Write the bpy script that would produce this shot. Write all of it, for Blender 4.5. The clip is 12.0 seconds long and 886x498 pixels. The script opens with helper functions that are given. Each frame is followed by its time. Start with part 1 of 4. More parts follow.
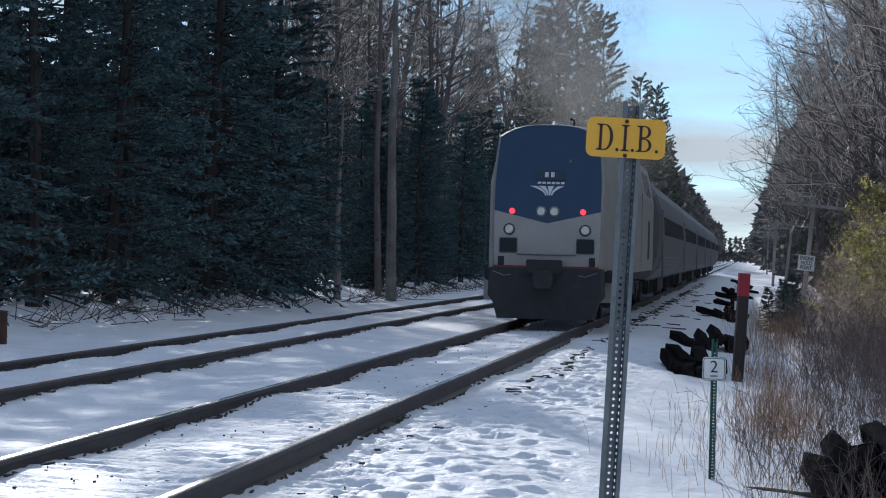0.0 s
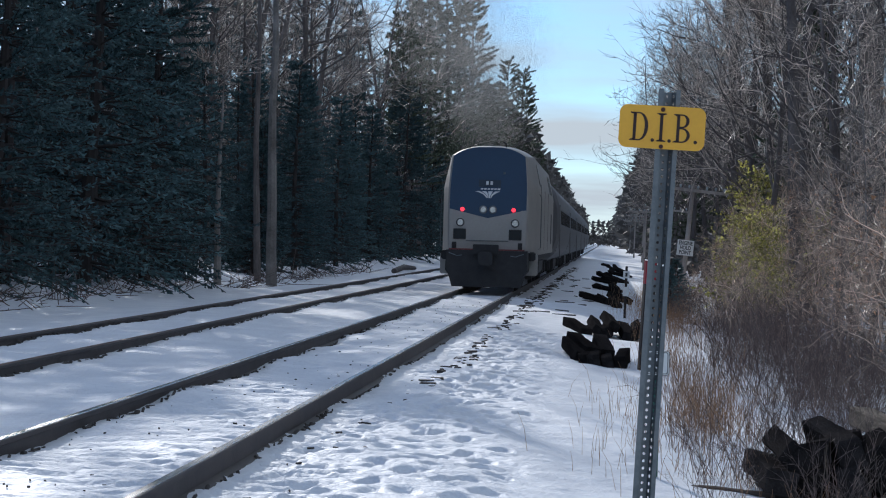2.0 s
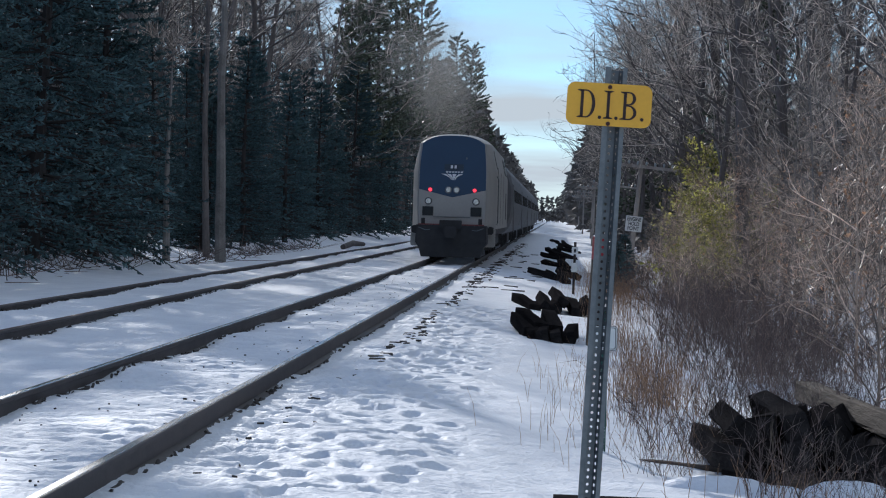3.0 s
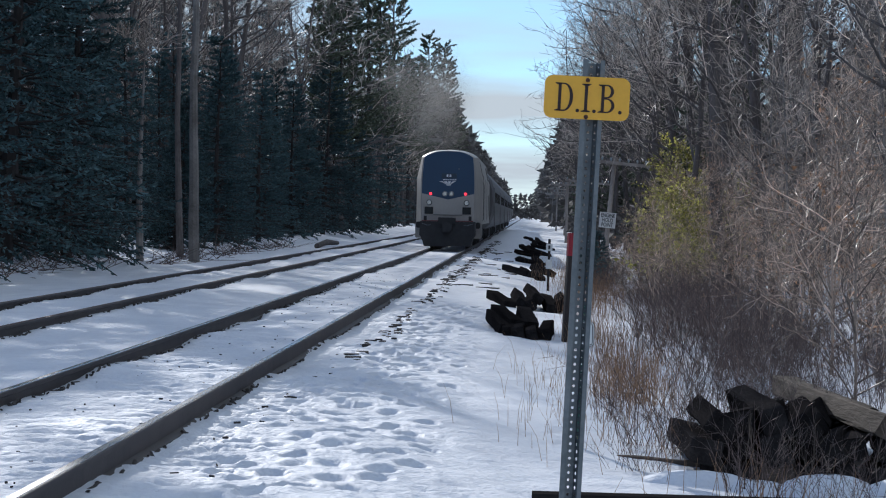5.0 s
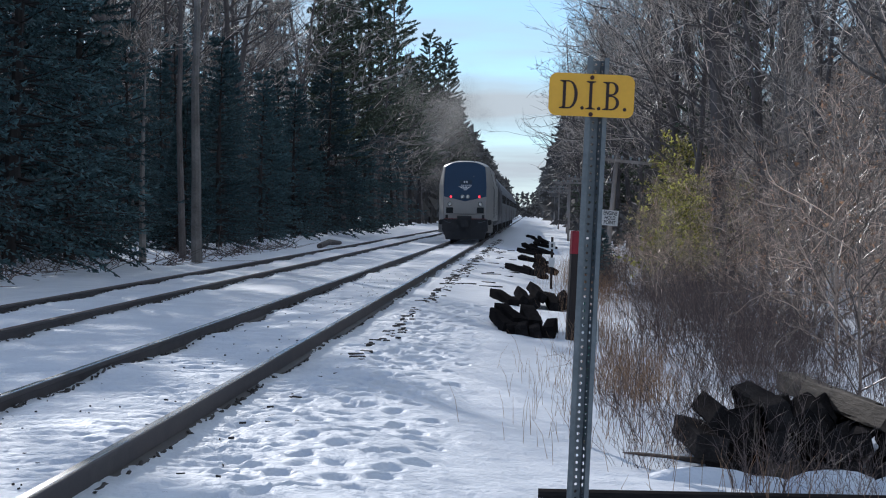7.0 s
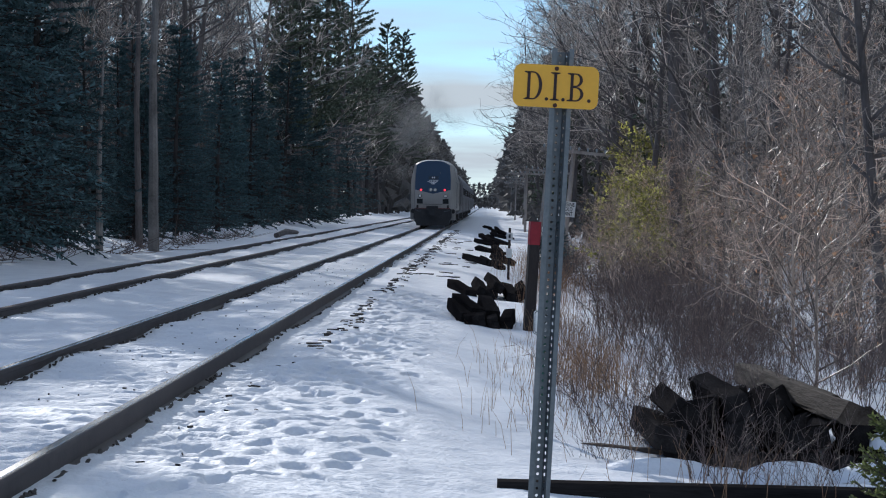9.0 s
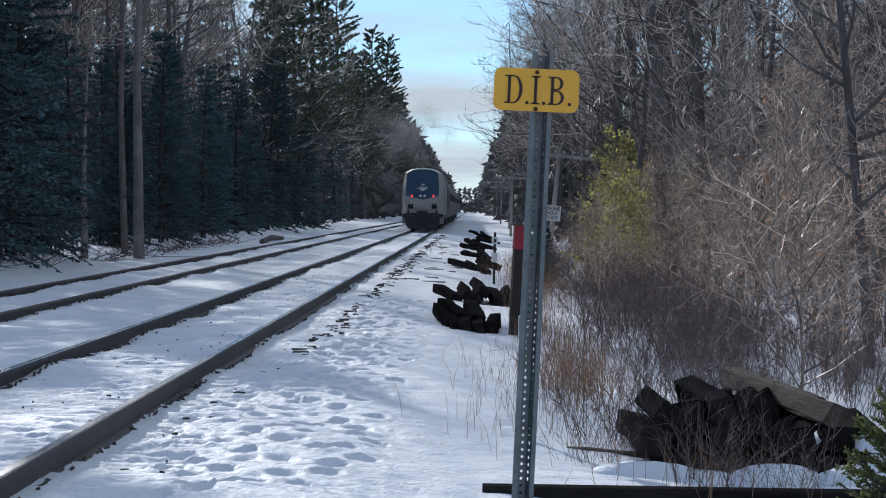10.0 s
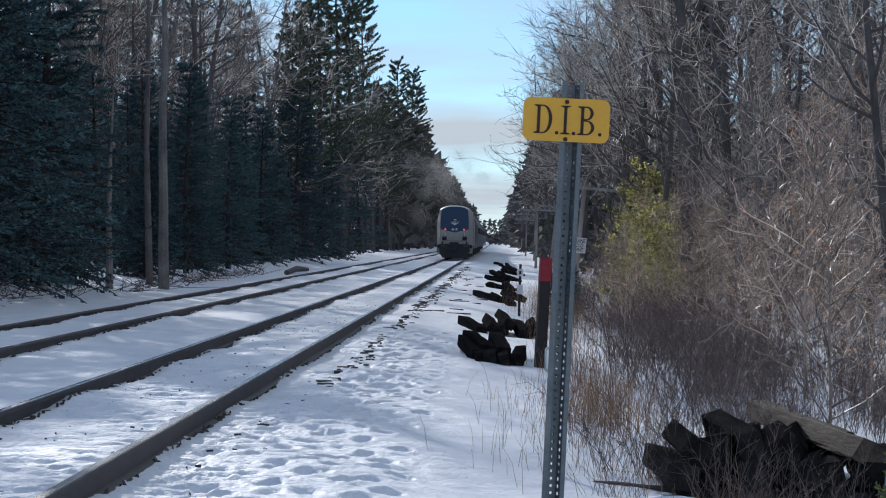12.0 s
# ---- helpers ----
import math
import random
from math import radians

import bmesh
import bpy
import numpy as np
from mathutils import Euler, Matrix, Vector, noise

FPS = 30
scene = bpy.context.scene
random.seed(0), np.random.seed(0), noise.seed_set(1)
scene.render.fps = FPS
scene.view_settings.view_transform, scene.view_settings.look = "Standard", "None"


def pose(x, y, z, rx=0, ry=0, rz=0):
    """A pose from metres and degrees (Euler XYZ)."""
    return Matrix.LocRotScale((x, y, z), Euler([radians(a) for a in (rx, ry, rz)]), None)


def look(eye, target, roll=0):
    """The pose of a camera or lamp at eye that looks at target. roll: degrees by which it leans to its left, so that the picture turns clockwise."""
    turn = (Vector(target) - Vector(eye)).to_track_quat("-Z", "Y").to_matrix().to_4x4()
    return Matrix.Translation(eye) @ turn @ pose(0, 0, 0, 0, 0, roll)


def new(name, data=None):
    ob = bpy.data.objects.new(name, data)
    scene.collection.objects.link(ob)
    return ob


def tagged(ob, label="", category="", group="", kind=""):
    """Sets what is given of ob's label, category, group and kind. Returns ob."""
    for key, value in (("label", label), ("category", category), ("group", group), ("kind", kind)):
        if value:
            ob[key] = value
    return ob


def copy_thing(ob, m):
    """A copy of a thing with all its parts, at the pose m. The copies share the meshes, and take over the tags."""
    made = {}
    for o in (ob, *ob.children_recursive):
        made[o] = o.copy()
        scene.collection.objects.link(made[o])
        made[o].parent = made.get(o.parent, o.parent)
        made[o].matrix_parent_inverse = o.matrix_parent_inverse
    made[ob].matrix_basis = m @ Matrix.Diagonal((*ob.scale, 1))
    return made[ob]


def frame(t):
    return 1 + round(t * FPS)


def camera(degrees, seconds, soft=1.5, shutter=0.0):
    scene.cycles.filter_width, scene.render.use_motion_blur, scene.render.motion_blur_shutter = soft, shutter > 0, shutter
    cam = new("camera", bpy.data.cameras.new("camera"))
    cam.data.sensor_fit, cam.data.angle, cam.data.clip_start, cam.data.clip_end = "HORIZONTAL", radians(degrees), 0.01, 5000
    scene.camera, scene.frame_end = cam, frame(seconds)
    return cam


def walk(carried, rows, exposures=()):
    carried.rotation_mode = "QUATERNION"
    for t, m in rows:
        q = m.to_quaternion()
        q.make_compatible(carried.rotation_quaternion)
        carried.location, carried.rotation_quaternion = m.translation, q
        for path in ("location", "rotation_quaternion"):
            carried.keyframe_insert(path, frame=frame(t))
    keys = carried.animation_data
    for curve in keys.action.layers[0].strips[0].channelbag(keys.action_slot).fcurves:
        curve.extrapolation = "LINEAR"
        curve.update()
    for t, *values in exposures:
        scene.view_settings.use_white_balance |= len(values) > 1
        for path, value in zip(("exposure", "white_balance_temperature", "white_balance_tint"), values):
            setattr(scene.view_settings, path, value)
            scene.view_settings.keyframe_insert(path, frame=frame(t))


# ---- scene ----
cam = camera(20.0, 12.0, soft=1.1)
PATH = [
    (0, (3.862, -0.488, 1.373), (3.624, 1.498, 1.375), 1.4),
    (0.5, (3.587, -0.214, 1.387), (3.311, 1.767, 1.417), 1.1),
    (1, (3.399, 0.051, 1.396), (3.14, 2.034, 1.444), 1.0),
    (1.5, (3.255, 0.029, 1.405), (3.067, 2.019, 1.438), 1.1),
    (2, (3.229, 0.217, 1.414), (3.1, 2.212, 1.405), 1.5),
    (2.5, (3.228, 0.238, 1.423), (3.124, 2.235, 1.389), 1.7),
    (3, (3.233, 0.121, 1.414), (3.145, 2.119, 1.387), 1.5),
    (3.2, (3.224, 0.21, 1.415), (3.144, 2.209, 1.394), 1.2),
    (5, (3.215, 0.179, 1.403), (3.148, 2.178, 1.375), 1.0),
    (5.5, (3.214, 0.182, 1.405), (3.143, 2.181, 1.374), 0.7),
    (6, (3.214, 0.182, 1.404), (3.14, 2.181, 1.372), 0.7),
    (6.5, (3.212, 0.177, 1.402), (3.138, 2.175, 1.372), 0.6),
    (8.3, (3.177, 0.149, 1.399), (3.131, 2.148, 1.371), 0.8),
    (8.5, (3.177, 0.158, 1.4), (3.134, 2.157, 1.367), 0.9),
    (9, (3.177, 0.146, 1.399), (3.143, 2.145, 1.363), 0.9),
    (9.5, (3.187, 0.182, 1.402), (3.16, 2.181, 1.37), 0.6),
    (10, (3.193, 0.165, 1.398), (3.17, 2.165, 1.366), 0.5),
    (10.5, (3.187, 0.31, 1.4), (3.165, 2.31, 1.365), 0.6),
    (11, (3.183, 0.338, 1.397), (3.153, 2.338, 1.373), 1.0),
    (11.5, (3.187, 0.343, 1.4), (3.148, 2.343, 1.393), 0.9),
    (12, (3.181, 0.305, 1.397), (3.138, 2.305, 1.39), 0.7),
]
walk(cam, [(t, look(eye, target, roll)) for t, eye, target, roll in PATH], exposures=[(0, 0.55, 4810, 10), (12, 0.55, 4810, 10)])


# ---- light ----
SUN = Vector((-0.285, 1.0, 0.34)).normalized()
EL = math.asin(SUN.z)
world = bpy.data.worlds.new("winter_sky")
scene.world = world
world.use_nodes = True
wn, wl = world.node_tree.nodes, world.node_tree.links
wn.clear()
w_out, w_bg = wn.new("ShaderNodeOutputWorld"), wn.new("ShaderNodeBackground")
sky = wn.new("ShaderNodeTexSky")
sky.sky_type, sky.sun_disc = "NISHITA", False
sky.sun_elevation, sky.sun_rotation = EL, math.atan2(SUN.x, SUN.y)
sky.air_density, sky.dust_density, sky.ozone_density = 1.0, 0.0, 4.0
w_co, w_map, w_noise, w_ramp, w_mix = (wn.new("ShaderNodeTexCoord"), wn.new("ShaderNodeVectorMath"), wn.new("ShaderNodeTexNoise"),
                                      wn.new("ShaderNodeValToRGB"), wn.new("ShaderNodeMixRGB"))
w_sep, w_max, w_add = wn.new("ShaderNodeSeparateXYZ"), wn.new("ShaderNodeMath"), wn.new("ShaderNodeMath")
w_max.operation, w_add.operation, w_map.operation = "MAXIMUM", "ADD", "DIVIDE"
w_max.inputs[1].default_value, w_add.inputs[1].default_value = 0.0, 0.07
wl.new(w_co.outputs["Generated"], w_sep.inputs[0])
wl.new(w_sep.outputs["Z"], w_max.inputs[0])
wl.new(w_max.outputs[0], w_add.inputs[0])
wl.new(w_add.outputs[0], w_map.inputs[1])
w_noise.inputs["Scale"].default_value, w_noise.inputs["Detail"].default_value = 0.55, 5.0
w_ramp.color_ramp.elements[0].position, w_ramp.color_ramp.elements[1].position = 0.34, 0.62
w_mix.inputs["Color2"].default_value = (5.5, 5.0, 4.0, 1)
wl.new(w_co.outputs["Generated"], w_map.inputs[0])
wl.new(w_map.outputs["Vector"], w_noise.inputs["Vector"])
wl.new(w_noise.outputs["Fac"], w_ramp.inputs["Fac"])
wl.new(w_ramp.outputs["Color"], w_mix.inputs["Fac"])
wl.new(sky.outputs["Color"], w_mix.inputs["Color1"])
wl.new(w_mix.outputs["Color"], w_bg.inputs["Color"])
wl.new(w_bg.outputs["Background"], w_out.inputs["Surface"])
w_bg.inputs["Strength"].default_value = 0.082
sun = new("sun", bpy.data.lights.new("sun", "SUN"))
sun.data.energy, sun.data.angle, sun.data.color = 2.9, radians(0.5), (1.0, 0.80, 0.56)
sun.matrix_world = look(SUN * 300, (0, 0, 0))


# ---- materials ----
def mat(name, a, b=None, rough=0.7, metal=0.0, scale=6.0, fine=60.0, bump=0.2, depth=0.01, glow=None, stretch=(1, 1, 1), vary=0.0, leafy=0.0, spec=0.5, isle=0.0):
    m = bpy.data.materials.new(name)
    m.use_nodes = True
    n, l = m.node_tree.nodes, m.node_tree.links
    p = n["Principled BSDF"]
    p.inputs["Roughness"].default_value, p.inputs["Metallic"].default_value = rough, metal
    p.inputs["Specular IOR Level"].default_value = spec
    co, mp = n.new("ShaderNodeTexCoord"), n.new("ShaderNodeMapping")
    mp.inputs["Scale"].default_value = stretch
    l.new(co.outputs["Object"], mp.inputs["Vector"])
    big, small = n.new("ShaderNodeTexNoise"), n.new("ShaderNodeTexNoise")
    for node, s in ((big, scale), (small, fine)):
        node.inputs["Scale"].default_value, node.inputs["Detail"].default_value = s, 4.0
        l.new(mp.outputs["Vector"], node.inputs["Vector"])
    add = n.new("ShaderNodeMath")
    add.operation = "MULTIPLY_ADD"
    add.inputs[1].default_value, add.inputs[2].default_value = 0.5, 0.0
    l.new(small.outputs["Fac"], add.inputs[0])
    l.new(big.outputs["Fac"], add.inputs[2])
    ramp = n.new("ShaderNodeValToRGB")
    ramp.color_ramp.elements[0].position, ramp.color_ramp.elements[1].position = 0.5, 0.95
    b = b or tuple(c * 0.7 for c in a)
    ramp.color_ramp.elements[0].color, ramp.color_ramp.elements[1].color = (*a, 1), (*b, 1)
    l.new(add.outputs[0], ramp.inputs["Fac"])
    colour = ramp.outputs["Color"]
    if vary:
        info, hsv, rng = n.new("ShaderNodeObjectInfo"), n.new("ShaderNodeHueSaturation"), n.new("ShaderNodeMapRange")
        rng.inputs["To Min"].default_value, rng.inputs["To Max"].default_value = 1 - vary, 1 + vary
        l.new(info.outputs["Random"], rng.inputs["Value"])
        l.new(rng.outputs["Result"], hsv.inputs["Value"])
        l.new(colour, hsv.inputs["Color"])
        colour = hsv.outputs["Color"]
    if isle:
        geo, hs2, rg2, pw = n.new("ShaderNodeNewGeometry"), n.new("ShaderNodeHueSaturation"), n.new("ShaderNodeMapRange"), n.new("ShaderNodeMath")
        pw.operation = "POWER"
        pw.inputs[1].default_value = 2.2
        rg2.inputs["To Min"].default_value, rg2.inputs["To Max"].default_value = 1 - 0.7 * isle, 1 + 1.7 * isle
        l.new(geo.outputs["Random Per Island"], pw.inputs[0])
        l.new(pw.outputs[0], rg2.inputs["Value"])
        l.new(rg2.outputs["Result"], hs2.inputs["Value"])
        l.new(colour, hs2.inputs["Color"])
        colour = hs2.outputs["Color"]
    l.new(colour, p.inputs["Base Color"])
    if bump:
        bp = n.new("ShaderNodeBump")
        bp.inputs["Strength"].default_value, bp.inputs["Distance"].default_value = bump, depth
        l.new(add.outputs[0], bp.inputs["Height"])
        l.new(bp.outputs["Normal"], p.inputs["Normal"])
    if glow:
        p.inputs["Emission Color"].default_value, p.inputs["Emission Strength"].default_value = (*glow[0], 1), glow[1]
    if leafy:
        tr, mx = n.new("ShaderNodeBsdfTranslucent"), n.new("ShaderNodeMixShader")
        mx.inputs["Fac"].default_value = leafy
        l.new(colour, tr.inputs["Color"])
        l.new(p.outputs["BSDF"], mx.inputs[1])
        l.new(tr.outputs["BSDF"], mx.inputs[2])
        l.new(mx.outputs["Shader"], n["Material Output"].inputs["Surface"])
    return m


SNOW = mat("snow", (0.77, 0.79, 0.83), (0.66, 0.68, 0.73), rough=0.7, scale=1.3, fine=22, bump=0.8, depth=0.04)
RAIL = mat("rail_steel", (0.030, 0.025, 0.024), (0.058, 0.047, 0.044), rough=0.6, metal=0.2, scale=3, fine=40)
RAILTOP = mat("polished_rail", (0.55, 0.55, 0.56), (0.40, 0.40, 0.40), rough=0.22, metal=0.9, scale=2, fine=30, bump=0.05)
RUST = mat("rusty_steel", (0.09, 0.035, 0.022), (0.035, 0.018, 0.014), rough=0.85, scale=5, fine=40)
# ballast, with the shadow around the pieces put into its dark colour
SHADEBALLAST = mat("ballast", (0.028, 0.025, 0.024), (0.07, 0.063, 0.058), rough=0.95, scale=8, fine=60)
TIEWOOD = mat("creosoted_timber", (0.010, 0.0095, 0.010), (0.030, 0.027, 0.026), rough=0.95, scale=5, fine=60, bump=0.8, depth=0.03, stretch=(1, 0.15, 1), vary=0.4, spec=0.0)
OLDWOOD = mat("weathered_timber", (0.13, 0.105, 0.082), (0.045, 0.036, 0.029), rough=0.95, scale=4, fine=50, bump=0.8, depth=0.03, stretch=(1, 0.15, 1), spec=0.1)
GALV = mat("galvanised_steel", (0.10, 0.115, 0.125), (0.17, 0.185, 0.195), rough=0.5, metal=0.4, scale=12, fine=90, bump=0.15)
YELLOW = mat("yellow_enamel", (0.78, 0.43, 0.02), (0.70, 0.38, 0.02), rough=0.45, scale=8, fine=70, bump=0.05)
INK = mat("dark_lettering", (0.03, 0.012, 0.01), rough=0.6, bump=0)
WHITEP = mat("white_sign_paint", (0.78, 0.78, 0.76), (0.66, 0.66, 0.64), rough=0.5, scale=9, bump=0.05)
BLACKP = mat("black_paint", (0.02, 0.02, 0.022), rough=0.5, bump=0)
REDP = mat("red_paint", (0.32, 0.016, 0.03), (0.22, 0.014, 0.024), rough=0.6, scale=9)
GREENP = mat("green_post_paint", (0.03, 0.10, 0.075), (0.02, 0.07, 0.05), rough=0.55, scale=9)
POSTWOOD = mat("post_wood", (0.045, 0.036, 0.032), (0.018, 0.014, 0.013), rough=0.9, scale=4, fine=40, stretch=(1, 1, 0.2), bump=0.5)
POLEWOOD = mat("pole_wood", (0.40, 0.37, 0.34), (0.22, 0.19, 0.17), rough=0.9, scale=4, fine=40, stretch=(1, 1, 0.15), bump=0.5)
GLASSY = mat("insulator_glass", (0.36, 0.40, 0.41), rough=0.25, bump=0)
SILVER = mat("silver_paint", (0.37, 0.355, 0.33), (0.31, 0.30, 0.28), rough=0.5, metal=0.1, scale=1.5, fine=14, bump=0.03)
BLUE = mat("blue_paint", (0.010, 0.040, 0.096), (0.008, 0.033, 0.084), rough=0.38, scale=1.5, fine=14, bump=0.02)
UNDER = mat("underframe_black", (0.016, 0.017, 0.02), (0.03, 0.03, 0.032), rough=0.7, scale=5, fine=40)
STAINLESS = mat("stainless_steel", (0.16, 0.16, 0.165), (0.12, 0.12, 0.125), rough=0.55, metal=0.25, scale=1.0, fine=9, bump=0.05)
WINDOW = mat("dark_window", (0.008, 0.012, 0.018), rough=0.25, bump=0, spec=0.25)
LENS = mat("lamp_glass", (0.55, 0.55, 0.55), (0.3, 0.3, 0.3), rough=0.15, metal=0.6, scale=30, bump=0.1)
REDLAMP = mat("red_marker_lamp", (0.5, 0.03, 0.03), rough=0.3, bump=0, glow=((1.0, 0.03, 0.04), 1.3))
LOGO = mat("white_livery", (0.75, 0.76, 0.78), rough=0.4, bump=0)
BARK = mat("grey_bark", (0.17, 0.15, 0.14), (0.07, 0.06, 0.056), rough=0.95, scale=3, fine=30, bump=0.7, depth=0.03, stretch=(1, 1, 0.3), vary=0.25)
DARKBARK = mat("dark_conifer_bark", (0.055, 0.048, 0.046), (0.025, 0.022, 0.022), rough=0.95, scale=3, fine=30, bump=0.7, depth=0.03, stretch=(1, 1, 0.3), vary=0.25)
PALEBARK = mat("pale_bark", (0.30, 0.28, 0.26), (0.13, 0.12, 0.11), rough=0.95, scale=2, fine=22, bump=0.6, depth=0.03, vary=0.1)
TWIG = mat("grey_brown_twigs", (0.29, 0.245, 0.205), (0.45, 0.385, 0.32), rough=0.5, scale=0.6, fine=5, bump=0, vary=0.35, isle=0.9, spec=0.4)
SAPTWIG = mat("sapling_twigs", (0.28, 0.215, 0.165), (0.48, 0.385, 0.30), rough=0.5, scale=0.6, fine=5, bump=0, vary=0.4, isle=1.0, spec=0.4)
SHRUB = mat("dark_shrub_twigs", (0.085, 0.060, 0.052), (0.15, 0.108, 0.09), rough=0.65, scale=0.6, fine=5, bump=0, vary=0.3, isle=0.7)
FARWOOD = mat("distant_wood", (0.12, 0.112, 0.102), (0.17, 0.155, 0.14), rough=0.9, scale=0.3, fine=2, bump=0, vary=0.3, isle=0.5)
NEEDLE = mat("hemlock_needles", (0.062, 0.108, 0.124), (0.100, 0.148, 0.150), rough=0.6, scale=0.5, fine=4, bump=0, vary=0.3, leafy=0.3, isle=0.4, spec=0.2)
PINE = mat("pine_needles", (0.062, 0.078, 0.056), (0.095, 0.108, 0.070), rough=0.6, scale=0.5, fine=4, bump=0, vary=0.25, leafy=0.25, isle=0.55, spec=0.25)
YPINE = mat("yellow_green_leaves", (0.25, 0.25, 0.05), (0.35, 0.33, 0.08), rough=0.6, scale=0.5, fine=4, bump=0, leafy=0.45, isle=0.8)
OLIVE = mat("olive_needles", (0.13, 0.15, 0.05), (0.19, 0.21, 0.07), rough=0.6, scale=0.5, fine=4, bump=0, leafy=0.4, isle=0.5)
DEADLEAF = mat("dead_leaves", (0.50, 0.31, 0.18), (0.36, 0.21, 0.12), rough=0.8, scale=1, fine=8, bump=0, vary=0.2, leafy=0.35, isle=0.5)
STRAW = mat("dry_grass", (0.43, 0.275, 0.155), (0.29, 0.185, 0.105), rough=0.8, scale=1.5, fine=9, bump=0, leafy=0.3)
WHITESTICK = mat("bare_stick", (0.7, 0.66, 0.6), rough=0.8)


SMOKE = mat("exhaust_smoke", (0.42, 0.40, 0.37), (0.50, 0.48, 0.45), rough=1.0, scale=0.4, fine=3, bump=0, leafy=0.5)


# ---- mesh building ----
class Build:
    """Collects the faces of one mesh."""

    def __init__(self):
        self.v, self.f = [], []

    def add(self, verts, faces):
        k = len(self.v)
        self.v += [tuple(p) for p in verts]
        self.f += [tuple(i + k for i in f) for f in faces]
        return self

    def box(self, c, s, rot=None, cut=0.0):
        """A box of size s at c; cut: chamfer of its long edges along y."""
        x, y, z = (d / 2 for d in s)
        if cut:
            ring = [(-x + cut, -z), (x - cut, -z), (x, -z + cut), (x, z - cut), (x - cut, z), (-x + cut, z), (-x, z - cut), (-x, -z + cut)]
        else:
            ring = [(-x, -z), (x, -z), (x, z), (-x, z)]
        n = len(ring)
        vs = [Vector((a, -y, b)) for a, b in ring] + [Vector((a, y, b)) for a, b in ring]
        fs = [tuple(range(n)), tuple(range(2 * n - 1, n - 1, -1))] + [(i, i + n, (i + 1) % n + n, (i + 1) % n) for i in range(n)]
        m = Matrix.Translation(c) @ (rot or Matrix.Identity(4))
        return self.add([m @ p for p in vs], fs)

    def tube(self, pts, radii, sides=6, cap=True):
        pts = [Vector(p) for p in pts]
        vs, n = [], len(pts)
        for i, p in enumerate(pts):
            d = (pts[min(i + 1, n - 1)] - pts[max(i - 1, 0)]).normalized()
            a = d.cross((0, 0, 1) if abs(d.z) < 0.9 else (1, 0, 0)).normalized()
            b = d.cross(a)
            vs += [p + radii[i] * (math.cos(k * math.tau / sides) * a + math.sin(k * math.tau / sides) * b) for k in range(sides)]
        fs = [(i * sides + k, i * sides + (k + 1) % sides, (i + 1) * sides + (k + 1) % sides, (i + 1) * sides + k) for i in range(n - 1) for k in range(sides)]
        if cap:
            fs += [tuple(range(sides)), tuple(range(n * sides - 1, (n - 1) * sides - 1, -1))]
        return self.add(vs, fs)

    def loft(self, rings, closed=True, caps=True):
        n = len(rings[0])
        vs = [p for r in rings for p in r]
        last = n if closed else n - 1
        fs = [(i * n + k, i * n + (k + 1) % n, (i + 1) * n + (k + 1) % n, (i + 1) * n + k) for i in range(len(rings) - 1) for k in range(last)]
        if caps:
            fs += [tuple(range(n)), tuple(range(len(vs) - 1, len(vs) - n - 1, -1))]
        return self.add(vs, fs)

    def make(self, name, material, parent=None, label="", smooth=False, tidy=False):
        me = bpy.data.meshes.new(name)
        me.from_pydata(self.v, [], self.f)
        if tidy:
            bm = bmesh.new()
            bm.from_mesh(me)
            bmesh.ops.recalc_face_normals(bm, faces=bm.faces)
            bm.to_mesh(me)
            bm.free()
        me.materials.append(material)
        if smooth:
            me.polygons.foreach_set("use_smooth", [True] * len(me.polygons))
        me.update()
        ob = new(name, me)
        if parent:
            ob.parent = parent
        if label:
            tagged(ob, label)
        return ob


def thing(name, label, category, group="", m=None):
    ob = new(name)
    ob.empty_display_size = 0.2
    if m is not None:
        ob.matrix_basis = m
    return tagged(ob, label, category, group)


def lettering(text, size, material, parent, m, squeeze=1.0, thick=0.001, name="lettering", heavy=0.0):
    cu = bpy.data.curves.new(name, "FONT")
    cu.body, cu.size, cu.extrude, cu.align_x, cu.align_y = text, size, thick, "CENTER", "CENTER"
    cu.offset = size * heavy
    tmp = new(name, cu)
    me = bpy.data.meshes.new_from_object(tmp.evaluated_get(bpy.context.evaluated_depsgraph_get()))
    bpy.data.objects.remove(tmp)
    me.materials.clear()
    me.materials.append(material)
    ob = new(name, me)
    ob.parent = parent
    ob.matrix_basis = m @ Matrix.Diagonal((squeeze, 1, 1, 1))
    return ob


# ---- ground ----
GX = [-400, -30, -14, -9.5, -7.5, -6, -4.8, -4.3, -3.0, -2.6, -1.1, -0.6, 0.6, 0.95, 1.5, 2.4, 3.3, 4.5, 6, 8.5, 14, 30, 400]
GZ = [0.6, 0.4, 0.3, 0.1, -0.15, -0.19, -0.13, -0.09, -0.09, -0.105, -0.15, -0.14, -0.14, -0.18, -0.18, -0.25, -0.38, -0.45, -0.5, -0.45, 0.0, 0.4, 0.6]
rng = np.random.default_rng(7)
WAVES = [(rng.uniform(0, math.tau), rng.uniform(0.4, 5), rng.uniform(0, math.tau)) for _ in range(14)]


def ground_z(x, y):
    x, y = np.asarray(x, float), np.asarray(y, float)
    z = np.interp(x, GX, GZ)
    for a, k, ph in WAVES:
        z = z + 0.012 / (0.5 + 0.5 * k) * np.sin(k * (x * math.cos(a) + 0.5 * y * math.sin(a)) + ph)
    return z


def gz(x, y):
    return float(ground_z(x, y))


def steps(*spans):
    out = []
    for a, b, d in spans:
        out += list(np.arange(a, b - 1e-6, d))
    return np.array(out + [spans[-1][1]])


